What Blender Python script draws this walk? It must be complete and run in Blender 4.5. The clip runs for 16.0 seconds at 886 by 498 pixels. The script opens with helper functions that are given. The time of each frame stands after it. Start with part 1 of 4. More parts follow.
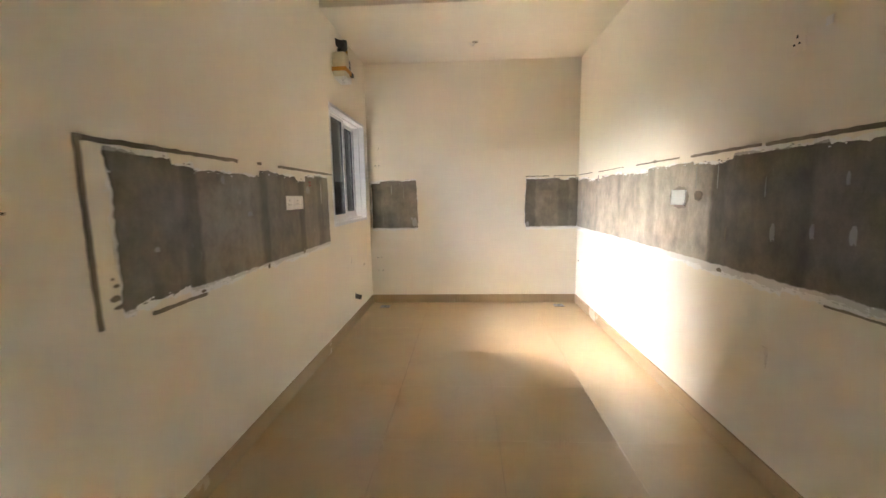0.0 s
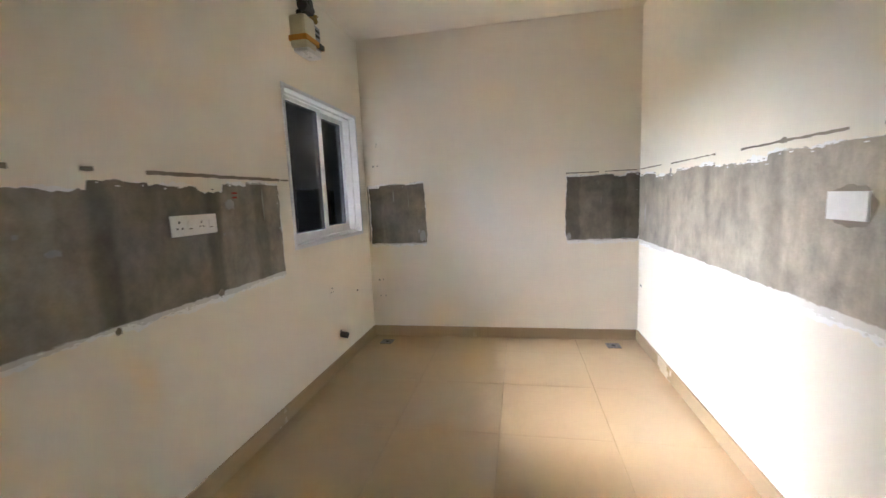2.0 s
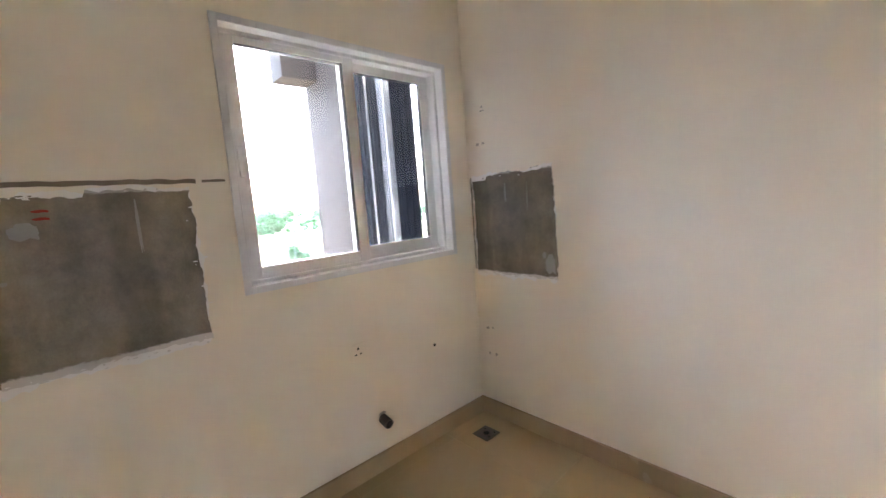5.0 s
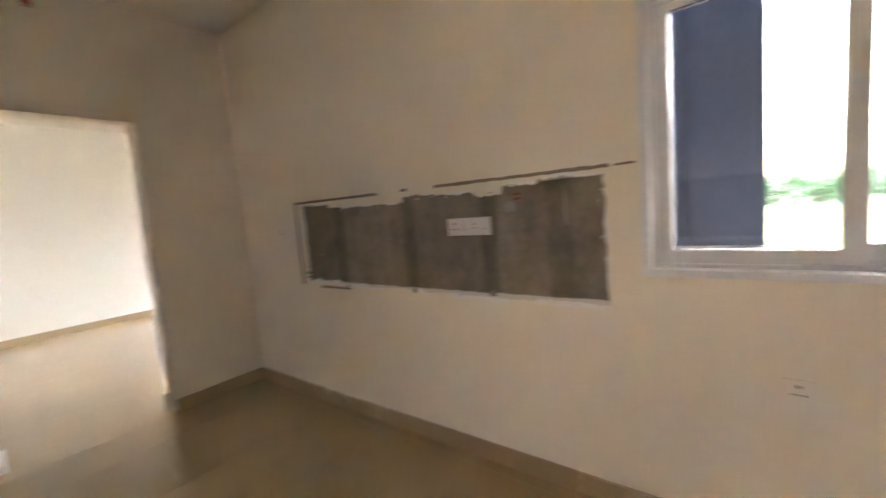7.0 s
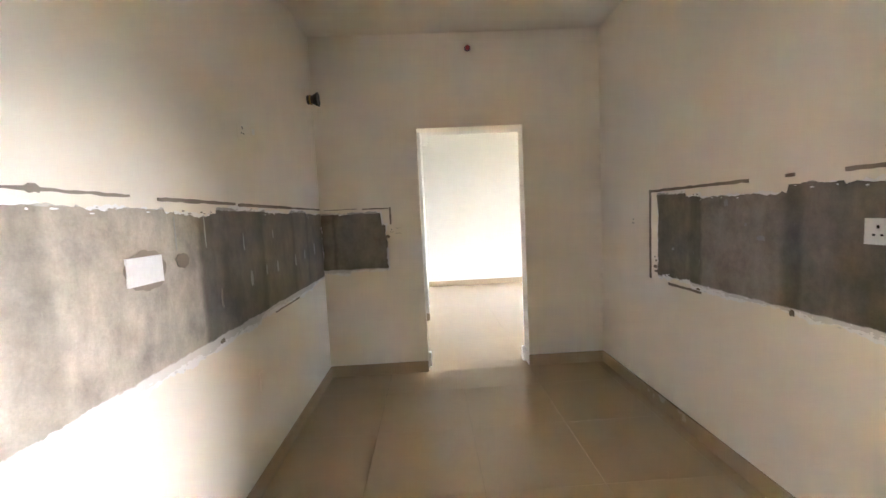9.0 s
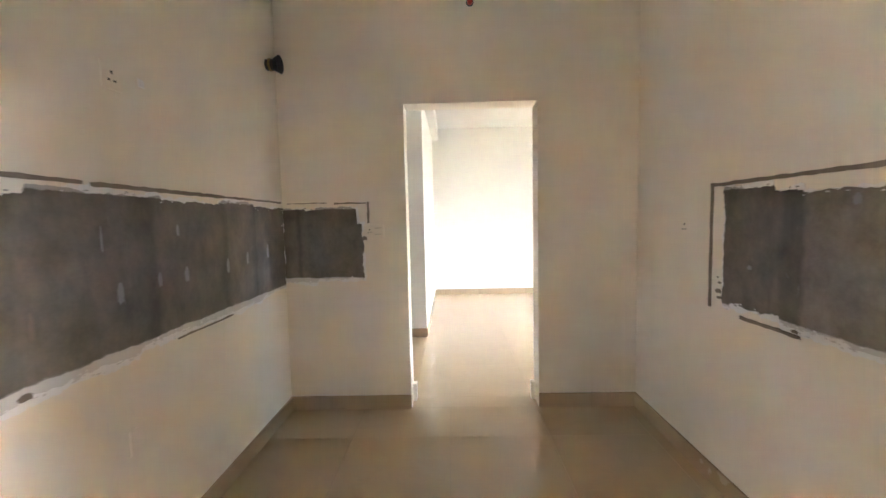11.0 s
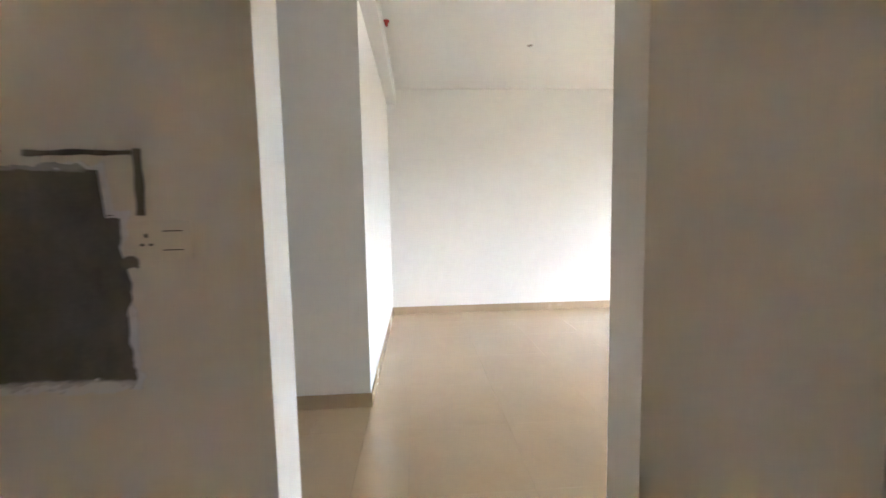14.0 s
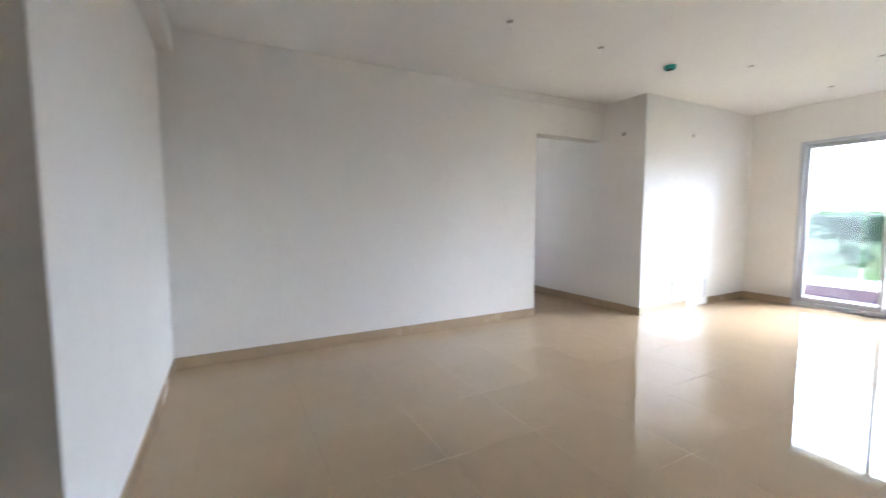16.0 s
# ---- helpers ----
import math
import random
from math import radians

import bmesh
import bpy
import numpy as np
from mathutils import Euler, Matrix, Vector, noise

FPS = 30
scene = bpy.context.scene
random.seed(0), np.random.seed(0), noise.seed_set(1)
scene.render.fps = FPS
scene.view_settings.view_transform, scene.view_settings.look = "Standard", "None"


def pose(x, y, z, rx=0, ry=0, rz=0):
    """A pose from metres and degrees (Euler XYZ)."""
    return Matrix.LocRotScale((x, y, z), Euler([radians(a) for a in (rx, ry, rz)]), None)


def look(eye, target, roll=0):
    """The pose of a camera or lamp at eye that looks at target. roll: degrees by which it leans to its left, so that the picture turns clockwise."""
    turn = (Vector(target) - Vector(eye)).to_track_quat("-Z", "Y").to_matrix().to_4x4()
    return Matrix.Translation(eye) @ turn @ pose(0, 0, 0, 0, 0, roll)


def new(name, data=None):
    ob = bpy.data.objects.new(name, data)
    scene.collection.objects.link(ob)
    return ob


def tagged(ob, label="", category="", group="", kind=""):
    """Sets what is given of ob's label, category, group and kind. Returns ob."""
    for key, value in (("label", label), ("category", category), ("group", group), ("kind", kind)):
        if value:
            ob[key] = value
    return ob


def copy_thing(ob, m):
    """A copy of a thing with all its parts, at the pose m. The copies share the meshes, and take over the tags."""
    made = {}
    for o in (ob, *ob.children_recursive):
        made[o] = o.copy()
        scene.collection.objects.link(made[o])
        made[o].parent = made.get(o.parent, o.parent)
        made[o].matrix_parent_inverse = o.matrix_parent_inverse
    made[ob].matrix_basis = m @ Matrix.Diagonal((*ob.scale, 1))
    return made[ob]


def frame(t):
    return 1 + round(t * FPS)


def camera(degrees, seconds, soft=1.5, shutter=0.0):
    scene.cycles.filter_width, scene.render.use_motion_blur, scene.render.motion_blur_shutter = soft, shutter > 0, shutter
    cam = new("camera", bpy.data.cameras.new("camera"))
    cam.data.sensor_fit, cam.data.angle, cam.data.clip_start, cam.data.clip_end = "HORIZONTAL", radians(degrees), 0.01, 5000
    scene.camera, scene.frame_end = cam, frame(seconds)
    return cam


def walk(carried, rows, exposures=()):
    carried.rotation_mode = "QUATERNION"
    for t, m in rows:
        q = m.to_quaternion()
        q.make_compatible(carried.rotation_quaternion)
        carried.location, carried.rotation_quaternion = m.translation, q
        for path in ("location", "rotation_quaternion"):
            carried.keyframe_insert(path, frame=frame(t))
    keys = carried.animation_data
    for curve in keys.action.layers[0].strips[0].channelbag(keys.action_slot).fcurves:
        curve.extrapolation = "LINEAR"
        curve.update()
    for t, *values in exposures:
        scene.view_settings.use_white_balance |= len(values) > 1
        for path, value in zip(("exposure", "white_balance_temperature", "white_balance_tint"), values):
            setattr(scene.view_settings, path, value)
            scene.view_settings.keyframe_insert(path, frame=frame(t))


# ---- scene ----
cam = camera(95.6, 16.0, shutter=0.5)
PATH = [
    (0, (0.379, 0.238, 1.255), (0.267, 2.218, 0.993), -1.0),
    (0.5, (0.441, 0.49, 1.275), (0.331, 2.471, 1.021), -1.0),
    (1, (0.45, 0.769, 1.269), (0.331, 2.749, 1.013), -1.1),
    (1.5, (0.485, 1.015, 1.289), (0.258, 2.985, 1.031), -1.8),
    (2, (0.668, 1.292, 1.3), (0.293, 3.24, 1.046), -2.5),
    (2.5, (0.714, 1.592, 1.31), (0.22, 3.516, 1.072), -2.8),
    (3, (0.757, 1.904, 1.352), (0.088, 3.776, 1.129), -2.8),
    (5.5, (0.916, 3.458, 1.305), (-0.81, 4.435, 1.04), -4.1),
    (6, (0.855, 3.693, 1.338), (-1.082, 4.115, 1.07), -3.9),
    (6.5, (0.882, 3.799, 1.266), (-1.073, 3.406, 1.112), -3.9),
    (7, (0.946, 3.93, 1.334), (-0.637, 2.725, 1.128), -4.7),
    (7.5, (0.915, 3.927, 1.341), (-0.1, 2.214, 1.148), -5.2),
    (8, (0.877, 3.95, 1.346), (0.413, 2.011, 1.184), -4.7),
    (8.5, (0.818, 4.042, 1.354), (0.657, 2.056, 1.182), -4.1),
    (11, (0.511, 3.314, 1.309), (0.554, 1.32, 1.164), -1.3),
    (11.5, (0.491, 3.017, 1.317), (0.55, 1.024, 1.171), -1.0),
    (12, (0.459, 2.735, 1.298), (0.544, 0.742, 1.154), -0.8),
    (12.5, (0.422, 2.438, 1.309), (0.483, 0.445, 1.157), -0.8),
    (13, (0.468, 2.106, 1.3), (0.475, 0.11, 1.168), -0.9),
    (13.5, (0.484, 1.812, 1.28), (0.445, -0.183, 1.144), -1.1),
    (14, (0.469, 1.52, 1.288), (0.343, -0.468, 1.116), -1.1),
    (14.5, (0.497, 1.234, 1.279), (0.248, -0.744, 1.115), -1.1),
    (15, (0.485, 0.979, 1.302), (0.093, -0.973, 1.117), -1.0),
    (15.5, (0.396, 0.699, 1.3), (-0.198, -1.203, 1.127), -0.7),
    (16, (0.342, 0.407, 1.299), (-0.593, -1.353, 1.14), -0.2),
]
walk(cam, [(r[0], look(*r[1:])) for r in PATH], exposures=[
    (0, 8.05, 6200, 16), (1.5, 7.75, 5250, 15), (3.0, 7.65, 6150, 16), (5.5, 7.6, 5500, 19), (6, 7.7, 5850, 20), (7, 7.65, 6050, 21), (7.5, 8.2, 5600, 17), (8.2, 8.1, 5550, 18), (11.5, 8.4, 5700, 20), (12.5, 8.2, 5450, 19), (13.5, 7.75, 5500, 20), (14.5, 7.5, 5450, 21), (15.5, 7.15, 5400, 21), (16, 6.5, 5250, 20),
])

# ---- sky, sun and exposure ----
world = bpy.data.worlds.new("sky")
scene.world = world
world.use_nodes = True
wn = world.node_tree
sky = wn.nodes.new("ShaderNodeTexSky")
sky.sky_type, sky.sun_disc = "NISHITA", False
sky.sun_elevation, sky.sun_rotation = radians(42), radians(295)
sky.air_density, sky.dust_density, sky.ozone_density = 1.0, 6.0, 1.0
wn.links.new(sky.outputs[0], wn.nodes["Background"].inputs[0])
wn.nodes["Background"].inputs[1].default_value = 0.06

sun_data = bpy.data.lights.new("sun", "SUN")
sun_data.energy, sun_data.angle, sun_data.color = 1.5, radians(165), (0.90, 0.96, 1.0)
sun = new("sun", sun_data)
# overcast: the veiled sun is a glow spread over most of the sky
sun.matrix_world = look((-24.0, 11.2, 13.5), (0, 0, 0))


# ---- materials ----
def nodes_of(name):
    m = bpy.data.materials.new(name)
    m.use_nodes = True
    nt = m.node_tree
    return m, nt, nt.nodes["Principled BSDF"]


def link(nt, a, b):
    nt.links.new(a, b)


def coords(nt, scale=(1, 1, 1), kind="Object"):
    tc = nt.nodes.new("ShaderNodeTexCoord")
    mp = nt.nodes.new("ShaderNodeMapping")
    mp.inputs["Scale"].default_value = scale
    link(nt, tc.outputs[kind], mp.inputs["Vector"])
    return mp.outputs["Vector"]


def noise_tex(nt, vec, scale, detail=4.0, rough=0.55, distortion=0.0):
    n = nt.nodes.new("ShaderNodeTexNoise")
    n.inputs["Scale"].default_value = scale
    n.inputs["Detail"].default_value = detail
    n.inputs["Roughness"].default_value = rough
    n.inputs["Distortion"].default_value = distortion
    link(nt, vec, n.inputs["Vector"])
    return n.outputs["Fac"]


def ramp(nt, fac, stops, mode="LINEAR"):
    r = nt.nodes.new("ShaderNodeValToRGB")
    cr = r.color_ramp
    cr.interpolation = mode
    while len(cr.elements) < len(stops):
        cr.elements.new(0.5)
    for e, (p, c) in zip(cr.elements, stops):
        e.position = p
        e.color = (*c, 1) if isinstance(c, tuple) else (c, c, c, 1)
    link(nt, fac, r.inputs["Fac"])
    return r.outputs["Color"]


def mix(nt, fac, a, b, mode="MIX"):
    n = nt.nodes.new("ShaderNodeMix")
    n.data_type, n.blend_type = "RGBA", mode
    for socket, v in ((n.inputs[0], fac), (n.inputs[6], a), (n.inputs[7], b)):
        if isinstance(v, bpy.types.NodeSocket):
            link(nt, v, socket)
        elif isinstance(v, tuple):
            socket.default_value = (*v, 1)
        else:
            socket.default_value = v
    return n.outputs[2]


def bump(nt, b, height, strength=0.2, dist=0.002):
    n = nt.nodes.new("ShaderNodeBump")
    n.inputs["Strength"].default_value = strength
    n.inputs["Distance"].default_value = dist
    link(nt, height, n.inputs["Height"])
    link(nt, n.outputs["Normal"], b.inputs["Normal"])


def plain(name, col, rough=0.5, metal=0.0, var=0.08, grain=60.0, relief=0.15):
    """A surface of one paint or material with slight unevenness and grain."""
    m, nt, b = nodes_of(name)
    v = coords(nt)
    big = noise_tex(nt, v, grain * 0.06, 3)
    fine = noise_tex(nt, v, grain, 5)
    lo = tuple(c * (1 - var) for c in col)
    hi = tuple(min(1, c * (1 + var)) for c in col)
    c1 = ramp(nt, big, [(0.3, lo), (0.7, hi)])
    c2 = mix(nt, 0.25, c1, ramp(nt, fine, [(0.3, 0.75), (0.7, 1.0)]), "MULTIPLY")
    link(nt, c2, b.inputs["Base Color"])
    rr = ramp(nt, big, [(0.3, max(0.02, rough * 0.85)), (0.7, min(1.0, rough * 1.15))])
    link(nt, rr, b.inputs["Roughness"])
    b.inputs["Metallic"].default_value = metal
    bump(nt, b, fine, relief, 0.001)
    return m


def wall_paint(name, col):
    """Emulsion on hand-trowelled plaster: broad unevenness, roller stipple, faint scuffs."""
    m, nt, b = nodes_of(name)
    v = coords(nt)
    broad = noise_tex(nt, v, 0.9, 3)
    mid = noise_tex(nt, v, 7, 4, 0.6)
    stipple = noise_tex(nt, v, 260, 3, 0.6)
    scuff = noise_tex(nt, coords(nt, (1, 1, 5)), 3.1, 6, 0.7, 0.6)
    c = ramp(nt, broad, [(0.3, tuple(k * 0.965 for k in col)), (0.7, col)])
    c = mix(nt, 0.12, c, ramp(nt, mid, [(0.35, 0.86), (0.65, 1.0)]), "MULTIPLY")
    c = mix(nt, ramp(nt, scuff, [(0.7, 0.0), (0.82, 0.16)]), c, tuple(k * 0.8 for k in col))
    link(nt, c, b.inputs["Base Color"])
    b.inputs["Roughness"].default_value = 0.72
    b.inputs["Specular IOR Level"].default_value = 0.3
    h = mix(nt, 0.35, mid, stipple)
    bump(nt, b, h, 0.18, 0.003)
    return m


def cement(name, axis, u0, u1, bands, zl, zh):
    """Bare cement render with trowelled vertical strips of differing tone, drips and pale putty smears; bands can also
    hold painted window light.
    """
    m, nt, b = nodes_of(name)
    v = coords(nt)
    sep = nt.nodes.new("ShaderNodeSeparateXYZ")
    link(nt, v, sep.inputs[0])
    wob = noise_tex(nt, v, 9, 4, 0.6)
    wadd = nt.nodes.new("ShaderNodeMath")
    wadd.operation = "MULTIPLY_ADD"
    link(nt, wob, wadd.inputs[0])
    wadd.inputs[1].default_value = 0.05
    link(nt, sep.outputs[axis], wadd.inputs[2])
    rng = nt.nodes.new("ShaderNodeMapRange")
    link(nt, wadd.outputs[0], rng.inputs["Value"])
    rng.inputs["From Min"].default_value, rng.inputs["From Max"].default_value = u0 + 0.025, u1 + 0.025
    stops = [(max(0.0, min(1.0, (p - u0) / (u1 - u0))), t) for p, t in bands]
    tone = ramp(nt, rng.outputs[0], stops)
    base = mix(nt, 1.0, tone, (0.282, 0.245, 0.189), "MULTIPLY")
    streak = noise_tex(nt, coords(nt, (3.2, 3.2, 0.7)), 2.4, 6, 0.7, 0.5)
    cloud = noise_tex(nt, v, 5.5, 6, 0.65)
    fine = noise_tex(nt, v, 120, 5, 0.7)
    base = mix(nt, 0.4, base, ramp(nt, streak, [(0.3, 0.62), (0.5, 0.95), (0.75, 1.12)]), "MULTIPLY")
    base = mix(nt, 0.85, base, ramp(nt, cloud, [(0.3, 0.50), (0.5, 0.95), (0.7, 1.32)]), "MULTIPLY")
    blot = noise_tex(nt, coords(nt, (1, 1, 0.55)), 19, 6, 0.7, 0.8)
    base = mix(nt, 0.28, base, ramp(nt, blot, [(0.34, 0.55), (0.55, 1.0), (0.72, 1.25)]), "MULTIPLY")
    base = mix(nt, 0.3, base, ramp(nt, fine, [(0.3, 0.6), (0.7, 1.1)]), "MULTIPLY")
    smear = noise_tex(nt, coords(nt, (3.5, 3.5, 1.6)), 2.6, 6, 0.7, 0.8)
    base = mix(nt, ramp(nt, smear, [(0.66, 0.0), (0.78, 0.38)]), base, (0.55, 0.53, 0.48))
    # white putty dragged over the borders with a trowel, most of it along the foot
    wisp = noise_tex(nt, coords(nt, (1, 1, 1.8)), 11, 7, 0.72, 0.6)
    for lo, hi in ((zl + 0.026, zl - 0.012), (zh - 0.022, zh + 0.012)):
        mr = nt.nodes.new("ShaderNodeMapRange")
        link(nt, sep.outputs[2], mr.inputs["Value"])
        mr.inputs["From Min"].default_value, mr.inputs["From Max"].default_value = lo, hi
        add = nt.nodes.new("ShaderNodeMath")
        link(nt, wisp, add.inputs[0])
        link(nt, mr.outputs[0], add.inputs[1])
        base = mix(nt, ramp(nt, add.outputs[0], [(0.88, 0.0), (0.98, 0.35), (1.0, 0.45)]) if lo < hi else ramp(nt, add.outputs[0], [(0.84, 0.0), (0.93, 0.35), (1.0, 0.8)]), base, (0.80, 0.78, 0.73))
    link(nt, base, b.inputs["Base Color"])
    link(nt, ramp(nt, cloud, [(0.3, 0.5), (0.7, 0.8)]), b.inputs["Roughness"])
    bump(nt, b, mix(nt, 0.5, cloud, fine), 0.35, 0.004)
    return m


def tile_stone(name, col, rough, coat=0.4):
    """Polished vitrified tile: cloudy beige body with soft veins, a little different from tile to tile."""
    m, nt, b = nodes_of(name)
    info = nt.nodes.new("ShaderNodeObjectInfo")
    geo = nt.nodes.new("ShaderNodeNewGeometry")
    off = nt.nodes.new("ShaderNodeVectorMath")
    off.operation = "MULTIPLY_ADD"
    comb = nt.nodes.new("ShaderNodeCombineXYZ")
    for i in range(3):
        link(nt, info.outputs["Random"], comb.inputs[i])
    link(nt, comb.outputs[0], off.inputs[0])
    off.inputs[1].default_value = (37, 19, 11)
    link(nt, geo.outputs["Position"], off.inputs[2])
    v = off.outputs[0]
    cloud = noise_tex(nt, v, 2.4, 6, 0.6, 0.7)
    vein = noise_tex(nt, v, 1.3, 8, 0.62, 1.6)
    fine = noise_tex(nt, v, 90, 4, 0.6)
    c = ramp(nt, cloud, [(0.28, tuple(k * 0.975 for k in col)), (0.72, tuple(min(1, k * 1.02) for k in col))])
    c = mix(nt, ramp(nt, vein, [(0.46, 0.0), (0.5, 0.10), (0.54, 0.0)]), c, tuple(k * 0.78 for k in col))
    c = mix(nt, 0.1, c, ramp(nt, fine, [(0.3, 0.7), (0.7, 1.0)]), "MULTIPLY")
    c = mix(nt, 0.008, c, info.outputs["Random"], "OVERLAY")
    link(nt, c, b.inputs["Base Color"])
    film = noise_tex(nt, geo.outputs["Position"], 1.7, 5, 0.65)
    link(nt, ramp(nt, film, [(0.3, rough * 0.7), (0.75, rough * 1.5)]), b.inputs["Roughness"])
    b.inputs["Specular IOR Level"].default_value = 0.5
    b.inputs["Coat Weight"].default_value = coat
    b.inputs["Coat Roughness"].default_value = 0.006
    b.inputs["Coat IOR"].default_value = 1.6
    wave = noise_tex(nt, v, 3.0, 2)
    bump(nt, b, wave, 0.0025, 0.004)
    return m


def glass(name, dirt, tint=(0.93, 0.96, 0.95)):
    """Thin clear pane with a film of dust and dried rain marks."""
    m = bpy.data.materials.new(name)
    m.use_nodes = True
    nt = m.node_tree
    nt.nodes.clear()
    out = nt.nodes.new("ShaderNodeOutputMaterial")
    clear = nt.nodes.new("ShaderNodeBsdfTransparent")
    clear.inputs[0].default_value = (*tint, 1)
    gloss = nt.nodes.new("ShaderNodeBsdfGlossy")
    gloss.inputs["Roughness"].default_value = 0.02
    fres = nt.nodes.new("ShaderNodeFresnel")
    fres.inputs[0].default_value = 1.40
    mx = nt.nodes.new("ShaderNodeMixShader")
    link(nt, fres.outputs[0], mx.inputs[0])
    link(nt, clear.outputs[0], mx.inputs[1])
    link(nt, gloss.outputs[0], mx.inputs[2])
    film = nt.nodes.new("ShaderNodeBsdfTranslucent")
    film.inputs[0].default_value = (0.75, 0.78, 0.82, 1)
    v = coords(nt, (1, 1, 0.45))
    drops = noise_tex(nt, coords(nt, (1, 1, 2.2)), 75, 4, 0.75)
    cloud = noise_tex(nt, v, 4, 4)
    d = mix(nt, ramp(nt, cloud, [(0.35, 0.15), (0.7, 1.0)]), (0, 0, 0), ramp(nt, drops, [(0.58, 0.0), (0.68, 1.0)]))
    k = nt.nodes.new("ShaderNodeMath")
    k.operation = "MULTIPLY"
    link(nt, d, k.inputs[0])
    k.inputs[1].default_value = dirt
    mx2 = nt.nodes.new("ShaderNodeMixShader")
    link(nt, k.outputs[0], mx2.inputs[0])
    link(nt, mx.outputs[0], mx2.inputs[1])
    link(nt, film.outputs[0], mx2.inputs[2])
    link(nt, mx2.outputs[0], out.inputs[0])
    return m


WALL = wall_paint("cream_wall_paint", (0.90, 0.835, 0.71))
WALL_HALL = wall_paint("white_hall_paint", (0.885, 0.855, 0.795))
CEIL = wall_paint("ceiling_paint", (0.895, 0.84, 0.73))
CEIL_HALL = wall_paint("hall_ceiling_paint", (0.865, 0.835, 0.77))
TILE = tile_stone("beige_vitrified_tile", (0.485, 0.352, 0.203), 0.014)
SKIRT = tile_stone("beige_skirting_tile", (0.46, 0.345, 0.212), 0.22, 0.0)
GROUT = plain("grout", (0.36, 0.27, 0.175), 0.7)
PUTTY = wall_paint("white_putty", (0.90, 0.885, 0.85))
CHASE = plain("chase_mortar", (0.26, 0.22, 0.165), 0.85, var=0.4, grain=40)
UPVC = plain("white_upvc", (0.78, 0.785, 0.79), 0.35, var=0.02, relief=0.02)
GASKET = plain("black_gasket", (0.02, 0.02, 0.022), 0.6)
SEAL = plain("grey_brush", (0.10, 0.10, 0.105), 0.8)
PLATE = plain("white_switch_plastic", (0.83, 0.82, 0.79), 0.3, var=0.03)
HOLE = plain("dark_hole", (0.012, 0.011, 0.010), 0.9)
GLASS_DIRTY = glass("rain_marked_glass", 0.006, (0.70, 0.71, 0.71))
GLASS_CLEAR = glass("clear_glass", 0.0015, (0.70, 0.71, 0.71))
GLASS_DOOR = glass("balcony_door_glass", 0.003, (0.68, 0.72, 0.74))
GLASS_TINT = glass("grey_tinted_glass", 0.001, (0.52, 0.56, 0.52))
CLAD = plain("dark_blue_cladding", (0.006, 0.008, 0.013), 0.8, var=0.25, grain=18)
CLAD.node_tree.nodes["Principled BSDF"].inputs["Specular IOR Level"].default_value = 0.08
CLAD_RIB = plain("blue_grey_rib", (0.022, 0.025, 0.032), 0.6, var=0.2, grain=18)
CLAD_LIGHT = plain("light_grey_metal", (0.32, 0.325, 0.34), 0.35, 0.15)
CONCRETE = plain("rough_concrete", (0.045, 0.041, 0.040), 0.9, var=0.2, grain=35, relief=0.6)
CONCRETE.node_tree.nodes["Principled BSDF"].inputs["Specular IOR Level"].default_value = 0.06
FACADE = plain("facade_paint", (0.62, 0.60, 0.56), 0.85)
METER = plain("meter_casing", (0.74, 0.66, 0.50), 0.45, var=0.06)
STRAP = plain("orange_strap", (0.60, 0.27, 0.03), 0.5)
BRASS = plain("brass", (0.45, 0.30, 0.10), 0.35, 0.9)
IRON = plain("grey_iron", (0.10, 0.10, 0.095), 0.5, 0.5)
BLACK = plain("black_rubber", (0.02, 0.018, 0.016), 0.5)
RED = plain("red_plastic", (0.45, 0.03, 0.02), 0.4)
GREEN = plain("teal_plastic", (0.02, 0.32, 0.28), 0.4)
GREYPIPE = plain("grey_pvc", (0.075, 0.066, 0.056), 0.55)
STEEL = plain("drain_steel", (0.11, 0.085, 0.065), 0.4, 0.5)
MAROON = plain("maroon_tile", (0.04, 0.012, 0.017), 0.4)
ALU = plain("grey_aluminium", (0.62, 0.63, 0.66), 0.35, 0.3, var=0.03)
BALC = plain("balcony_tile", (0.58, 0.56, 0.55), 0.35)


# ---- building blocks ----
def boxes_bm(boxes, bevel=0.0):
    """One bmesh out of several boxes (x0, x1, y0, y1, z0, z1)."""
    bm = bmesh.new()
    for x0, x1, y0, y1, z0, z1 in boxes:
        vs = [bm.verts.new((x, y, z)) for z in (z0, z1) for y in (y0, y1) for x in (x0, x1)]
        for f in ((0, 2, 3, 1), (4, 5, 7, 6), (0, 1, 5, 4), (2, 6, 7, 3), (0, 4, 6, 2), (1, 3, 7, 5)):
            bm.faces.new([vs[i] for i in f])
    if bevel:
        bmesh.ops.bevel(bm, geom=bm.edges[:], offset=bevel, segments=2, affect="EDGES", profile=0.6)
    return bm


def tube_bm(bm, a, b, r0, r1=None, sides=14, cap=True):
    """A round bar from a to b added to bm."""
    r1 = r0 if r1 is None else r1
    a, b = Vector(a), Vector(b)
    m = Matrix.Translation((a + b) / 2) @ (b - a).to_track_quat("Z", "Y").to_matrix().to_4x4()
    bmesh.ops.create_cone(bm, cap_ends=cap, segments=sides, radius1=r0, radius2=r1, depth=(b - a).length, matrix=m)
    return bm


def mesh_of(name, bm, mat, smooth=False):
    me = bpy.data.meshes.new(name)
    bm.to_mesh(me)
    bm.free()
    me.materials.append(mat)
    if smooth:
        me.shade_smooth()
    return me


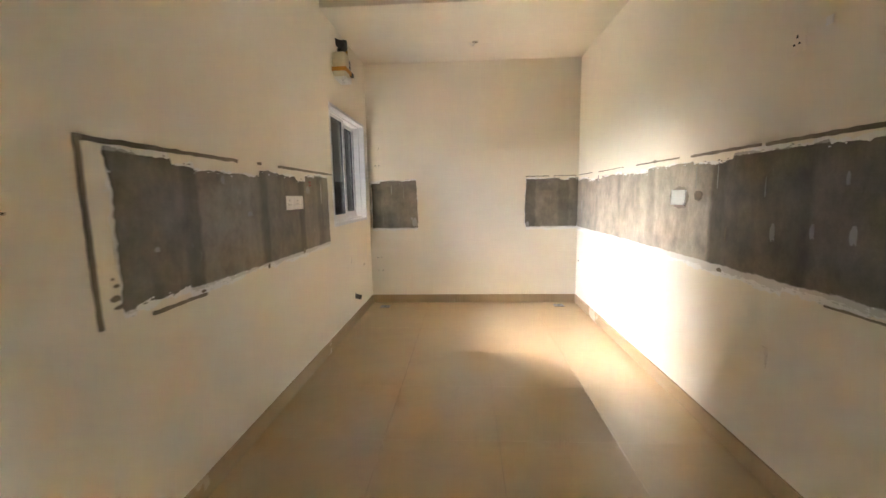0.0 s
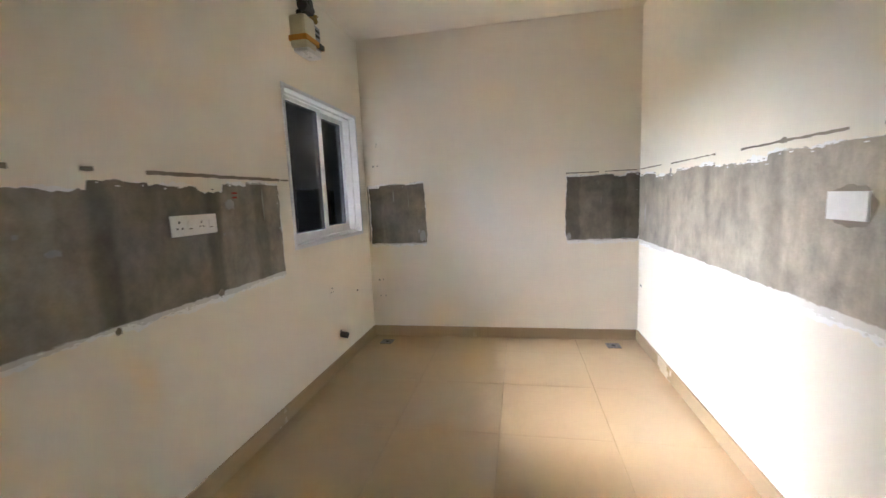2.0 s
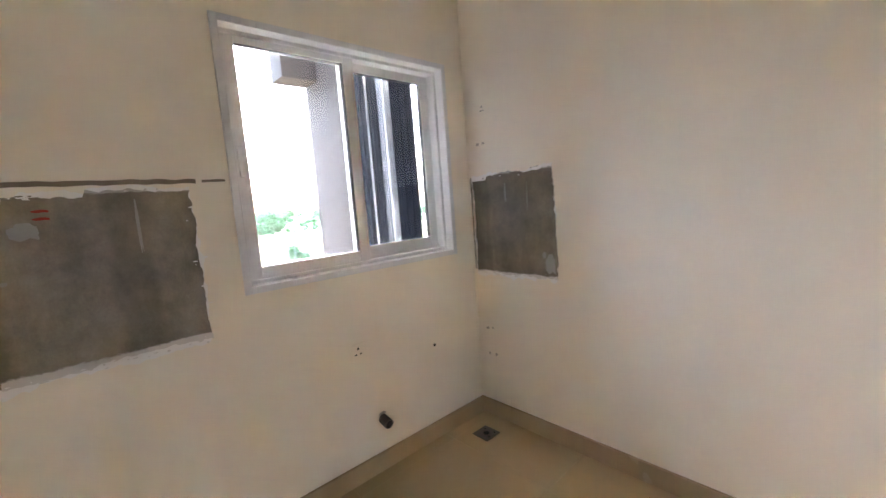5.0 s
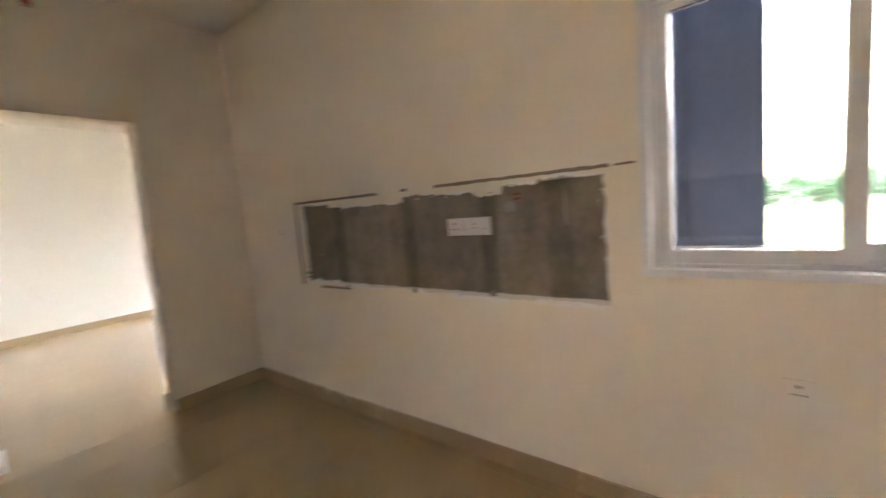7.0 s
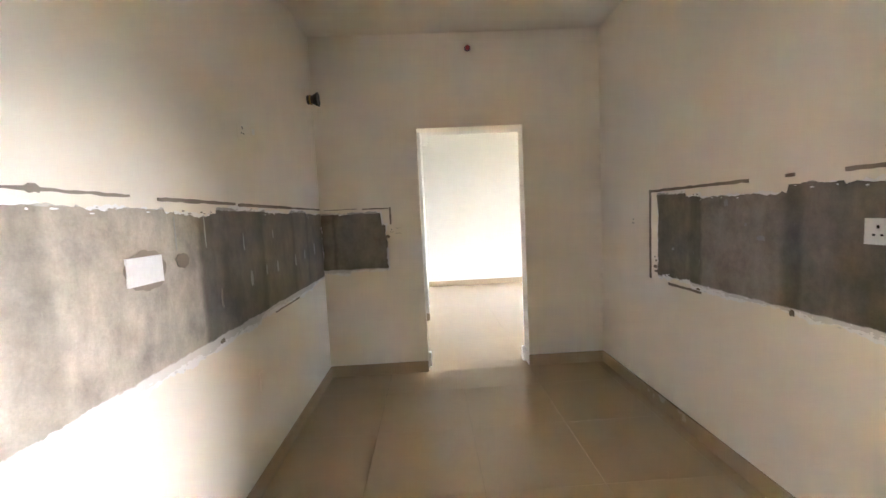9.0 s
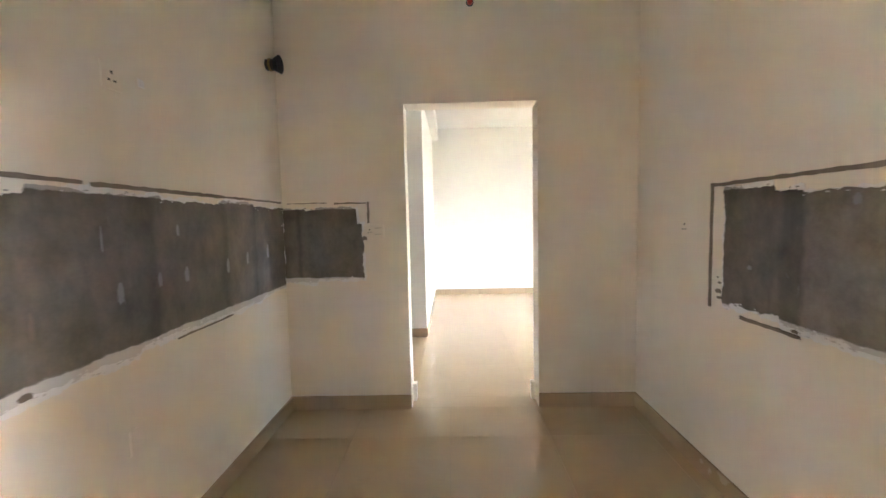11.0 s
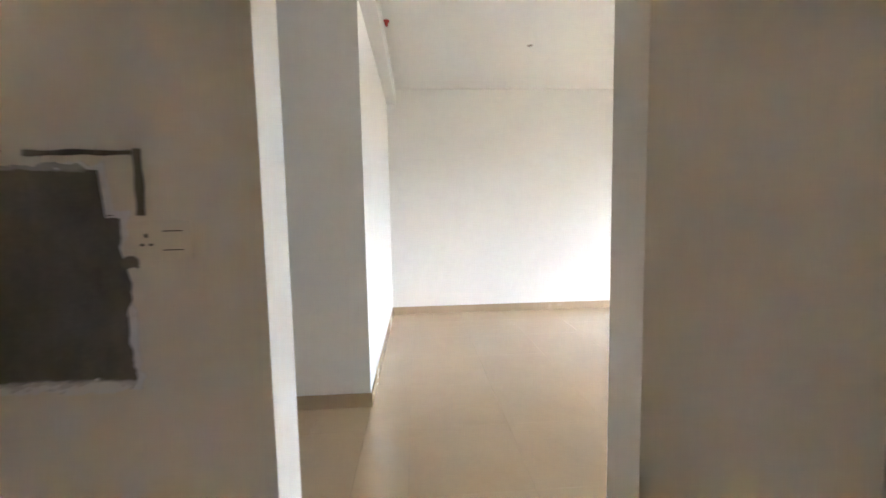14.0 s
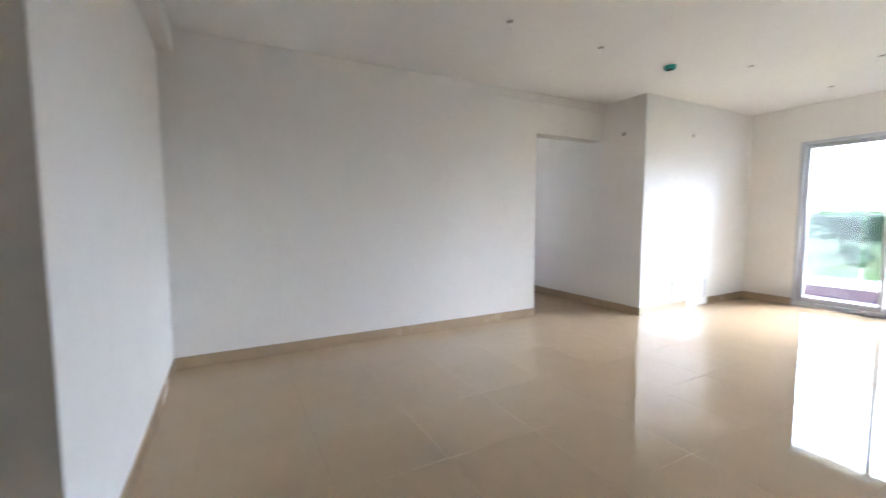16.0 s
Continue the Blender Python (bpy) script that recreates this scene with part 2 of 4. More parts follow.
def part(name, bm, mat, parent=None, label="", smooth=False):
    ob = new(name, mesh_of(name, bm, mat, smooth))
    ob.parent = parent
    if parent is not None:
        ob.matrix_parent_inverse = parent.matrix_world.inverted() if parent.parent is None else Matrix()
    return tagged(ob, label=label)


def thing(name, at, label, category, group="", kind=""):
    e = new(name)
    e.empty_display_size = 0.05
    e.location = at
    e.matrix_world = Matrix.Translation(at)
    return tagged(e, label, category, group, kind)


def structure(name, boxes, mat, label="", bevel=0.0):
    return tagged(new(name, mesh_of(name, boxes_bm(boxes, bevel), mat)), label=label, kind="structure")


# ---- the shell ----
XL, XR, YD, YF = -0.737, 1.655, 0.594, 4.895      # kitchen faces
YH, YP, YB = 0.425, -1.13, -3.655                   # hall side of the door wall, pier, back wall
XP, XO, XC, XW = 0.808, -3.178, -4.38, -6.93       # pier side, passage opening, column, balcony wall
YC = -2.98                                       # column face
DX0, DX1, DZ = -0.074, 0.813, 2.08                # doorway
WY0, WY1, WZ0, WZ1 = 3.612, 4.756, 1.006, 2.042    # window opening
TOP = 3.0
HC = 2.85                                         # hall ceiling

structure("wall_west", [(XL - 0.2, XL, YD, WY0, -0.05, TOP), (XL - 0.2, XL, WY1, YF, -0.05, TOP),
                        (XL - 0.2, XL, WY0, WY1, -0.05, WZ0), (XL - 0.2, XL, WY0, WY1, WZ1, TOP)], WALL,
          "cream painted plaster kitchen wall with window opening")
structure("wall_north", [(XL - 0.2, XR + 0.2, YF, YF + 0.2, -0.05, TOP)], WALL, "cream painted plaster wall closing the kitchen")
structure("wall_east", [(XR, XR + 0.2, YD, YF, -0.05, TOP)], WALL, "long cream painted kitchen wall")
structure("wall_south", [(XW - 0.2, DX0, YH, YD, -0.05, TOP), (DX1, 3.4, YH, YD, -0.05, TOP), (DX0, DX1, YH, YD, DZ, TOP)],
          WALL, "cream plaster wall with unframed doorway")
structure("wall_pier", [(XP, 3.4, YB, YP, -0.05, TOP)], WALL_HALL, "white plaster pier and return wall in the hall")
structure("wall_back", [(XO, 3.4, YB - 0.2, YB, -0.05, TOP), (XC, XO, YB - 0.2, YB, 2.36, TOP)], WALL_HALL,
          "long white hall wall with passage opening")
# the opening at y -6.6 to -6.0 is unseen, added to brighten the passage
structure("wall_passage", [(XC - 0.2, XC, -6.0, YC, -0.05, TOP), (XC - 0.2, XC, -7.2, -6.6, -0.05, TOP),
                           (XC - 0.2, XC, -6.6, -6.0, -0.05, 1.55), (XC - 0.2, XC, -6.6, -6.0, 2.1, TOP)], WALL_HALL,
          "plaster wall along the passage with an added unseen light opening")
structure("wall_passage_inner", [(XO, XO + 0.2, -7.2, YB - 0.2, -0.05, TOP)], WALL_HALL, "plaster inner passage wall")
structure("wall_passage_end", [(XC, XO, -7.2, -7.0, -0.05, TOP)], WALL_HALL, "plaster end wall of the passage")
structure("wall_column", [(XW - 0.2, XC - 0.2, YC - 0.2, YC, -0.05, TOP)], WALL_HALL, "white wall beside the balcony door")
BY0, BY1, BZ = -2.345, -0.55, 2.345                 # balcony door opening
structure("wall_balcony", [(XW - 0.2, XW, YC, BY0, -0.05, TOP), (XW - 0.2, XW, BY1, YH, -0.05, TOP),
                           (XW - 0.2, XW, BY0, BY1, BZ, TOP)], WALL_HALL, "white wall with wide balcony door opening")
structure("wall_lobby", [(3.2, 3.4, YP, YH, -0.05, TOP)], WALL_HALL, "plain plaster wall closing the lobby")

structure("ceiling_kitchen", [(XL, XR, YD, 3.52, 2.84, TOP), (XL, XR, 3.52, YF, 2.72, TOP)], CEIL,
          "cream kitchen ceiling with a lower slab")
structure("ceiling_hall", [(XW, XP, YB, YH, HC, TOP), (XP, 3.2, YP, YH, HC, TOP), (XC, XO, -7.0, YB - 0.2, HC, TOP)], CEIL_HALL, "white hall ceiling")
structure("roof_slab", [(XW - 0.2, 3.4, -7.2, YD, TOP, TOP + 0.2), (XL - 0.2, 3.4, YD, YF + 0.2, TOP, TOP + 0.2)], FACADE, "concrete slab above the rooms")
structure("beam_pier", [(0.70, XP, YB, YP, 2.66, HC)], WALL_HALL, "white plastered beam along the wall top")
beam = structure("beam_back", [(XC, -2.2, YB, YB + 0.045, 2.755, HC)], WALL_HALL, "white plastered beam over the passage opening")
for v in beam.data.vertices:
    if v.co.x > -2.3 and v.co.y > YB + 0.01:
        v.co.y = YB + 0.003
structure("floor", [(XW, 3.2, -7.0, YF, -0.2, -0.006)], GROUT, "grout bed under the beige floor tiles")

# skirting runs, 12 mm proud of the walls
B, BH = 0.012, 0.095


def skirting(boxes):
    structure("baseboard", boxes, SKIRT, "beige tile skirting along the wall foot", 0.0015)


skirting([(XL, XL + B, YD, YF, 0, BH)])
skirting([(XR - B, XR, YD, YF, 0, BH)])
skirting([(XL + B, XR - B, YF - B, YF, 0, BH)])
skirting([(XL + B, DX0, YD, YD + B, 0, BH)])
skirting([(DX1, XR - B, YD, YD + B, 0, BH)])
skirting([(XP - B, 3.2, YP, YP + B, 0, BH)])
skirting([(XP - B, XP, YB, YP, 0, BH)])
skirting([(XO, XP - B, YB, YB + B, 0, BH)])
skirting([(XC, XC + B, -7.0, YC + B, 0, BH)])
skirting([(-5.40, XC, YC, YC + B, 0, BH)])
skirting([(XW, -5.93, YC, YC + B, 0, BH)])
skirting([(XW, XW + B, YC + B, BY0, 0, BH)])
skirting([(XW + B, DX0, YH - B, YH, 0, BH)])
skirting([(DX1, 3.2, YH - B, YH, 0, BH)])


# ---- kitchen window ----
def ring(x0, x1, y0, y1, z0, z1, w, wb=None):
    """Four bars of a frame in a plane across x; w wide, wb the bottom bar."""
    wb = w if wb is None else wb
    return [(x0, x1, y0, y0 + w, z0, z1), (x0, x1, y1 - w, y1, z0, z1),
            (x0, x1, y0 + w, y1 - w, z0, z0 + wb), (x0, x1, y0 + w, y1 - w, z1 - w, z1)]


win = thing("window_1", (XL, (WY0 + WY1) / 2, WZ0), "white plastic two-pane sliding window with rain-marked glass", "window", kind="structure")
part("window_frame", boxes_bm(ring(-0.90, XL + 0.006, WY0, WY1, WZ0, WZ1, 0.028) + ring(-0.905, -0.785, WY0 + 0.028, WY1 - 0.028, WZ0 + 0.028, WZ1 - 0.028, 0.016), 0.003), UPVC, win)
part("track_rail", boxes_bm([(-0.838, -0.834, WY0 + 0.044, WY1 - 0.044, WZ0 + 0.044, WZ0 + 0.058)]), UPVC, win)
sash_a = part("inner_sash", boxes_bm(ring(-0.832, -0.796, 3.651, 4.223, 1.045, 2.026, 0.054), 0.004), UPVC, win)
sash_b = part("outer_sash", boxes_bm(ring(-0.878, -0.842, 4.178, 4.723, 1.05, 2.02, 0.062), 0.004), UPVC, win)
part("gasket", boxes_bm(ring(-0.826, -0.802, 3.703, 4.171, 1.097, 1.974, 0.004)), GASKET, win)
part("gasket", boxes_bm(ring(-0.872, -0.848, 4.238, 4.663, 1.110, 1.960, 0.004)), GASKET, win)
part("brush_seal", boxes_bm([(-0.842, -0.800, 4.7135, 4.7275, 1.052, 1.995)]), SEAL, win, "dark brush seal")
part("brush_seal", boxes_bm([(-0.834, -0.790, 3.66, 4.215, 1.0345, 1.0445)]), SEAL, win, "dark brush seal")
part("lock", boxes_bm([(-0.800, -0.788, 3.668, 3.690, 1.46, 1.58)], 0.003), UPVC, win, "white sash lock")
pane = part("pane", boxes_bm([(-0.817, -0.811, 3.704, 4.170, 1.098, 1.973)]), GLASS_DIRTY, win, "glass with dried rain marks")
pane = part("pane", boxes_bm([(-0.863, -0.857, 4.239, 4.662, 1.111, 1.959)]), GLASS_CLEAR, win)

# ---- outside the kitchen window: service recess ----
def fin_bm(x0, x1, y, depth, z0, z1):
    """An upright three-sided cover strip: a slanting face from the screen at x0 out to its nose at x1."""
    bm = bmesh.new()
    low, high = [[bm.verts.new((px, py, z)) for px, py in ((x0, y), (x1, y - depth), (x1 + 0.004, y))] for z in (z0, z1)]
    bm.faces.new(low[::-1])
    bm.faces.new(high)
    for i in range(3):
        bm.faces.new((low[i], low[(i + 1) % 3], high[(i + 1) % 3], high[i]))
    bmesh.ops.recalc_face_normals(bm, faces=bm.faces[:])
    return bm


YS, YK = 4.80, 4.652
clad = thing("cladding_screen", (-1.25, YK, -0.05), "dark blue ribbed metal screen with pale cover strips beside the window", "cladding")
for a, b2 in ((-1.558, -1.382), (-1.368, -1.24), (-1.118, -0.908)):
    part("panel", boxes_bm([(a, b2, YK, YK + 0.006, -0.05, 3.0)], 0.001), CLAD, clad)
for a in (-1.50, -1.44, -1.31, -1.27, -1.03, -0.97, -0.925):
    part("rib", boxes_bm([(a - 0.008, a + 0.008, YK - 0.006, YK, -0.05, 3.0)], 0.002), CLAD, clad)
part("grey_strip", boxes_bm([(-1.24, -1.185, YK - 0.004, YK + 0.006, -0.05, 3.0)], 0.003), CLAD_RIB, clad, "grey metal strip")
part("light_strip", fin_bm(-1.186, -1.118, YK, 0.042, -0.05, 3.0), CLAD_LIGHT, clad, "wide pale metal cover strip")
for a, b2 in ((-1.57, -1.558), (-1.382, -1.368)):
    part("edge_strip", fin_bm(a, b2 + 0.004, YK, 0.012, -0.05, 3.0), CLAD_LIGHT, clad, "pale metal edge strip")
part("top_rail", boxes_bm([(-1.57, -0.938, YK + 0.008, YK + 0.03, 2.95, 3.0)]), CLAD, clad)
part("bottom_rail", boxes_bm([(-1.57, -0.938, YK + 0.008, YK + 0.03, -0.05, 0.0)]), CLAD, clad)
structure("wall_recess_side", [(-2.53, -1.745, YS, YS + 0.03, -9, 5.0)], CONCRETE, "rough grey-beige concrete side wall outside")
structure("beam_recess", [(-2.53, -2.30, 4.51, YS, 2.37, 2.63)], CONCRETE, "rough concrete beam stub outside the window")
# unseen slab, added to trim the pool of sky light on the kitchen floor
structure("sky_cut_slab", [(-1.85, -0.935, 2.2, 5.2, 3.2, 3.35)], CONCRETE, "added unseen slab over the service recess that cuts off high sky light")
clad2 = thing("metal_screen", (-2.85, 3.4, 0.86), "dark blue metal cladding panel standing on a ledge", "cladding")
# panels carried up to 5.0, out of view, to block high south-west sky light
for i, (a, b2) in enumerate(((2.2, 2.62), (2.63, 3.05), (3.06, 3.55), (3.56, 4.05))):
    part("panel", boxes_bm([(-2.88, -2.84 + 0.008 * (i % 2), a, b2, 0.86, 5.0)], 0.004), CLAD, clad2)
part("backing", boxes_bm([(-2.90, -2.882, 2.2, 4.045, 0.86, 5.0)]), CLAD, clad2)
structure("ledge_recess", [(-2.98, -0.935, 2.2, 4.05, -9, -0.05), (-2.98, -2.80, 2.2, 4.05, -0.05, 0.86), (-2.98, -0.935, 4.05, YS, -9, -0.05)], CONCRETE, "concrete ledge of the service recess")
# unseen wall, added to keep south-west sky light off the north kitchen wall
structure("sky_block_wall_south", [(-2.98, -0.935, 2.0, 2.2, -9, 5.0)], FACADE, "added unseen wall south of the service recess that blocks sky light")

# ---- balcony ----
bal = thing("door_1", (XW - 0.1, -1.2, 0), "white aluminium sliding balcony door with clear glass", "door", kind="structure")
part("door_frame", boxes_bm(ring(XW - 0.16, XW + 0.004, BY0, BY1, 0.0, BZ, 0.05), 0.003), ALU, bal)
for k, (y0, y1, dx) in enumerate(((-2.295, -1.42, 0.05), (-1.47, -0.60, 0.10))):
    part("sash", boxes_bm(ring(XW - 0.055 - dx, XW - 0.015 - dx, y0, y1, 0.05, BZ - 0.05, 0.05, 0.07), 0.003), ALU, bal)
    pane = part("pane", boxes_bm([(XW - 0.038 - dx, XW - 0.032 - dx, y0 + 0.05, y1 - 0.05, 0.12, BZ - 0.10)]), GLASS_DOOR, bal)
structure("balcony_floor", [(-8.35, XW - 0.2, -3.3, 0.6, -0.25, -0.02), (XW - 0.2, XW, BY0, BY1, -0.25, -0.004)], BALC, "pale balcony floor tiles")
# unseen slab, added to cut high sky light near the balcony door
structure("balcony_sky_cut", [(-8.35, XW - 0.2, -3.3, 0.6, 2.75, 2.95)], FACADE, "added unseen slab over the balcony that evens the hall light")
structure("balcony_kerb", [(-8.35, -8.15, -3.3, 0.6, -0.02, 0.24)], FACADE, "low pale kerb round the balcony")
structure("balcony_trim", [(-8.15, -8.135, -3.3, 0.6, -0.02, 0.16)], MAROON, "maroon tile strip on the balcony kerb")
rail = thing("balcony_railing", (-8.25, -1.3, 0.24), "glass balcony railing with slim grey handrail", "railing")
part("handrail", boxes_bm([(-8.27, -8.23, -3.3, 0.6, 1.285, 1.307)], 0.006), IRON, rail)
part("bottom_channel", boxes_bm([(-8.28, -8.22, -3.3, 0.6, 0.24, 0.30)], 0.005), UPVC, rail)
for i in range(3):
    y0 = -3.28 + 1.3 * i
    pane = part("pane", boxes_bm([(-8.256, -8.244, y0, y0 + 1.26, 0.29, 1.28)]), GLASS_TINT, rail)
    pane.visible_shadow = False



# ---- bare cement bands where wall tiles will go ----
def edge(profile, u):
    """Height of a stepped outline at u."""
    h = profile[0][1]
    for p, z in profile:
        if u >= p:
            h = z
    return h


def band_bm(side, at, u0, u1, low, high, thick, grow=0.0, rag=0.006, seed=0.0, off=0.0):
    """A thin ragged-edged coat on a wall. side: 'x' or 'y', at: the wall's face, thick: signed, away from the wall."""
    bm = bmesh.new()
    nu, nz = max(8, int((u1 - u0) / 0.008)), 44
    H = u1 - u0

    def wobble(a, b):
        return noise.noise((a * 9 + seed, b * 9, 1.7)) * 1.5 + noise.noise((a * 37 + seed, b * 37, 4.1)) * 0.8 + noise.noise((a * 110, b * 110 + seed, 2.2)) * 0.35

    front = []
    for i in range(nu + 1):
        u = u0 + (u1 - u0) * i / nu
        z0 = edge(low, u) - grow + rag * wobble(u, 0.3) - grow * 0.9 * abs(noise.noise((u * 5 + seed, 3.3, 0)))
        z1 = edge(high, u) + grow * 0.6 + rag * wobble(u, 7.7)
        col = []
        for j in range(nz + 1):
            z = z0 + (z1 - z0) * j / nz
            near = min(i, nu - i) / nu * H
            fall = max(0.0, 1 - near / 0.06)
            s = -1 if i < nu / 2 else 1
            uu = u + fall * (rag * wobble(2.1 if s < 0 else 5.3, z) + s * grow * 0.5)
            col.append((uu, z))
        front.append(col)
    grid = {}
    for layer, d in ((0, off), (1, thick)):
        for i, col in enumerate(front):
            for j, (u, z) in enumerate(col):
                if layer == 1 or i in (0, nu) or j in (0, nz):
                    co = (at + d, u, z) if side == "x" else (u, at + d, z)
                    grid[layer, i, j] = bm.verts.new(co)
    for i in range(nu):
        for j in range(nz):
            bm.faces.new((grid[1, i, j], grid[1, i + 1, j], grid[1, i + 1, j + 1], grid[1, i, j + 1]))
    for i in range(nu):
        for j in (0, nz):
            bm.faces.new((grid[0, i, j], grid[0, i + 1, j], grid[1, i + 1, j], grid[1, i, j]))
    for j in range(nz):
        for i in (0, nu):
            bm.faces.new((grid[0, i, j], grid[0, i, j + 1], grid[1, i, j + 1], grid[1, i, j]))
    bmesh.ops.recalc_face_normals(bm, faces=bm.faces[:])
    return bm


def cement_patch(side, at, s, u0, u1, low, high, bands, label, seed):
    t = thing("cement_patch", ((at, (u0 + u1) / 2, 0.88) if side == "x" else ((u0 + u1) / 2, at, 0.88)), label, "cement patch", "bare cement patches")
    m = cement("bare_cement", 1 if side == "x" else 0, u0, u1, bands, low[0][1], max(z for _, z in high))
    part("render_coat", band_bm(side, at, u0, u1, low, high, s * 0.004, 0, 0.010, seed, -s * 0.02), m, t)
    part("putty_edge", band_bm(side, at, u0 + 0.004, u1 - 0.004, low, high, s * 0.002, 0.016, 0.016, seed + 9, -s * 0.02), PUTTY, t, "smeared white putty border")
    rng = random.Random(int(seed))
    for name, mat, lift, spread, count in (("putty_fleck", PUTTY, 0.0052, 0.008, 16), ("cement_fleck", m, 0.0036, -0.012, 24)):
        verts, faces = [], []
        for _ in range(int(count * (u1 - u0) / 0.5)):
            u = rng.uniform(u0, u1)
            top = rng.random() < 0.25
            z = (edge(high, u) - abs(rng.gauss(0, spread)) * (1 if spread > 0 else -0.5)) if top else (edge(low, u) + abs(rng.gauss(0, abs(spread))) * (1 if spread > 0 else -0.6))
            if rng.random() < 0.18 and spread > 0:
                u, z = rng.choice((u0, u1)) + rng.gauss(0, 0.012), rng.uniform(edge(low, u0), edge(high, u1))
            w, h = rng.uniform(0.002, 0.008) * rng.uniform(0.6, 1.8), rng.uniform(0.0015, 0.004)
            n = 11
            k = len(verts)
            for i in range(n):
                a = 2 * math.pi * i / n
                rr = rng.uniform(0.55, 1.15)
                p, q = u + math.cos(a) * w * rr, z + math.sin(a) * h * rr
                verts.append((at + s * lift, p, q) if side == "x" else (p, at + s * lift, q))
            for i in range(n):
                v = verts[k + i]
                verts.append((at - s * 0.01, v[1], v[2]) if side == "x" else (v[0], at - s * 0.01, v[2]))
            faces.append(tuple(range(k, k + n)))
            faces += [(k + i, k + (i + 1) % n, k + n + (i + 1) % n, k + n + i) for i in range(n)]
        me = bpy.data.meshes.new(name)
        me.from_pydata(verts, [], faces)
        me.materials.append(mat)
        ob = new(name, me)
        ob.parent = t
        ob.matrix_parent_inverse = t.matrix_world.inverted()
        tagged(ob, "scattered flecks along the ragged patch edge", kind="stuff")
    return t


cement_patch("x", XL, 1, 1.455, 3.475, [(1, 0.888), (1.5, 0.905), (1.78, 0.885), (2.5, 0.878)],
             [(1, 1.418), (1.73, 1.39), (1.86, 1.375), (2.40, 1.405), (2.62, 1.39), (2.86, 1.372), (3.02, 1.405), (3.2, 1.42)],
             [(1.44, 0.80), (1.76, 0.84), (1.79, 0.62), (1.86, 0.64), (1.88, 1.05), (2.12, 1.12), (2.36, 0.98), (2.40, 0.58), (2.45, 0.60), (2.48, 0.92),
              (2.7, 0.80), (2.88, 0.85), (2.91, 0.55), (2.97, 0.58), (3.0, 1.08), (3.22, 1.02), (3.25, 0.72), (3.33, 0.75), (3.36, 0.98), (3.47, 1.0)],
             "long grey bare cement band on the window wall", 3.0)
# tones beyond y = 2.43 are raised: window light painted into the cement
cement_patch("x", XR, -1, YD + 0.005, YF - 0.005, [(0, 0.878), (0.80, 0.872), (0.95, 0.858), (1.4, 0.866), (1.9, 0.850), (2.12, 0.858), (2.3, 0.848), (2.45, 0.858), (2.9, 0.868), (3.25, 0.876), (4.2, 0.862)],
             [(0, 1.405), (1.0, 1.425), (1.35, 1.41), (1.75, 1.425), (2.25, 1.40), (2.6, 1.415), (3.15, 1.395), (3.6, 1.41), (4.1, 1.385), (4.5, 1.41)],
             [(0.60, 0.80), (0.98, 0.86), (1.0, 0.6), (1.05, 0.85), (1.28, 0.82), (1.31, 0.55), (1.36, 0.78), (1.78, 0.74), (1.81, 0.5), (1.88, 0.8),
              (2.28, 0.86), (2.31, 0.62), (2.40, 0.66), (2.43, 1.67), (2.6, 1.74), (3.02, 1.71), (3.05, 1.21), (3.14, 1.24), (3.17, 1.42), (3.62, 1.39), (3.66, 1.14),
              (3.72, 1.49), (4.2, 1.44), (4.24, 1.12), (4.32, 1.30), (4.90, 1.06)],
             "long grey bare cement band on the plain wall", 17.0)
cement_patch("y", YD, 1, 1.112, XR - 0.005, [(1, 0.922), (1.43, 0.902)], [(1, 1.297), (1.148, 1.398), (1.18, 1.405), (1.43, 1.39), (1.5, 1.405)],
             [(1.11, 0.66), (1.40, 0.72), (1.52, 0.70), (1.545, 0.42), (1.57, 0.70), (1.61, 0.6), (1.652, 0.45)],
             "grey bare cement patch beside the doorway", 29.0)
cement_patch("y", YF, -1, -0.703, -0.176, [(-1, 0.885)], [(-1, 1.415), (-0.60, 1.432), (-0.32, 1.442)],
             [(-0.70, 0.62), (-0.60, 0.66), (-0.58, 0.85), (-0.40, 0.78), (-0.25, 0.9), (-0.18, 1.0)],
             "small grey bare cement patch by the window corner", 41.0)
cement_patch("y", YF, -1, 1.068, XR - 0.005, [(1, 0.882)], [(1, 1.432), (1.45, 1.415), (1.55, 1.435)],
             [(1.07, 0.62), (1.17, 0.66), (1.19, 1.0), (1.42, 0.95), (1.45, 0.65), (1.54, 0.62), (1.56, 0.85), (1.65, 0.6)],
             "grey bare cement patch in the far corner", 53.0)


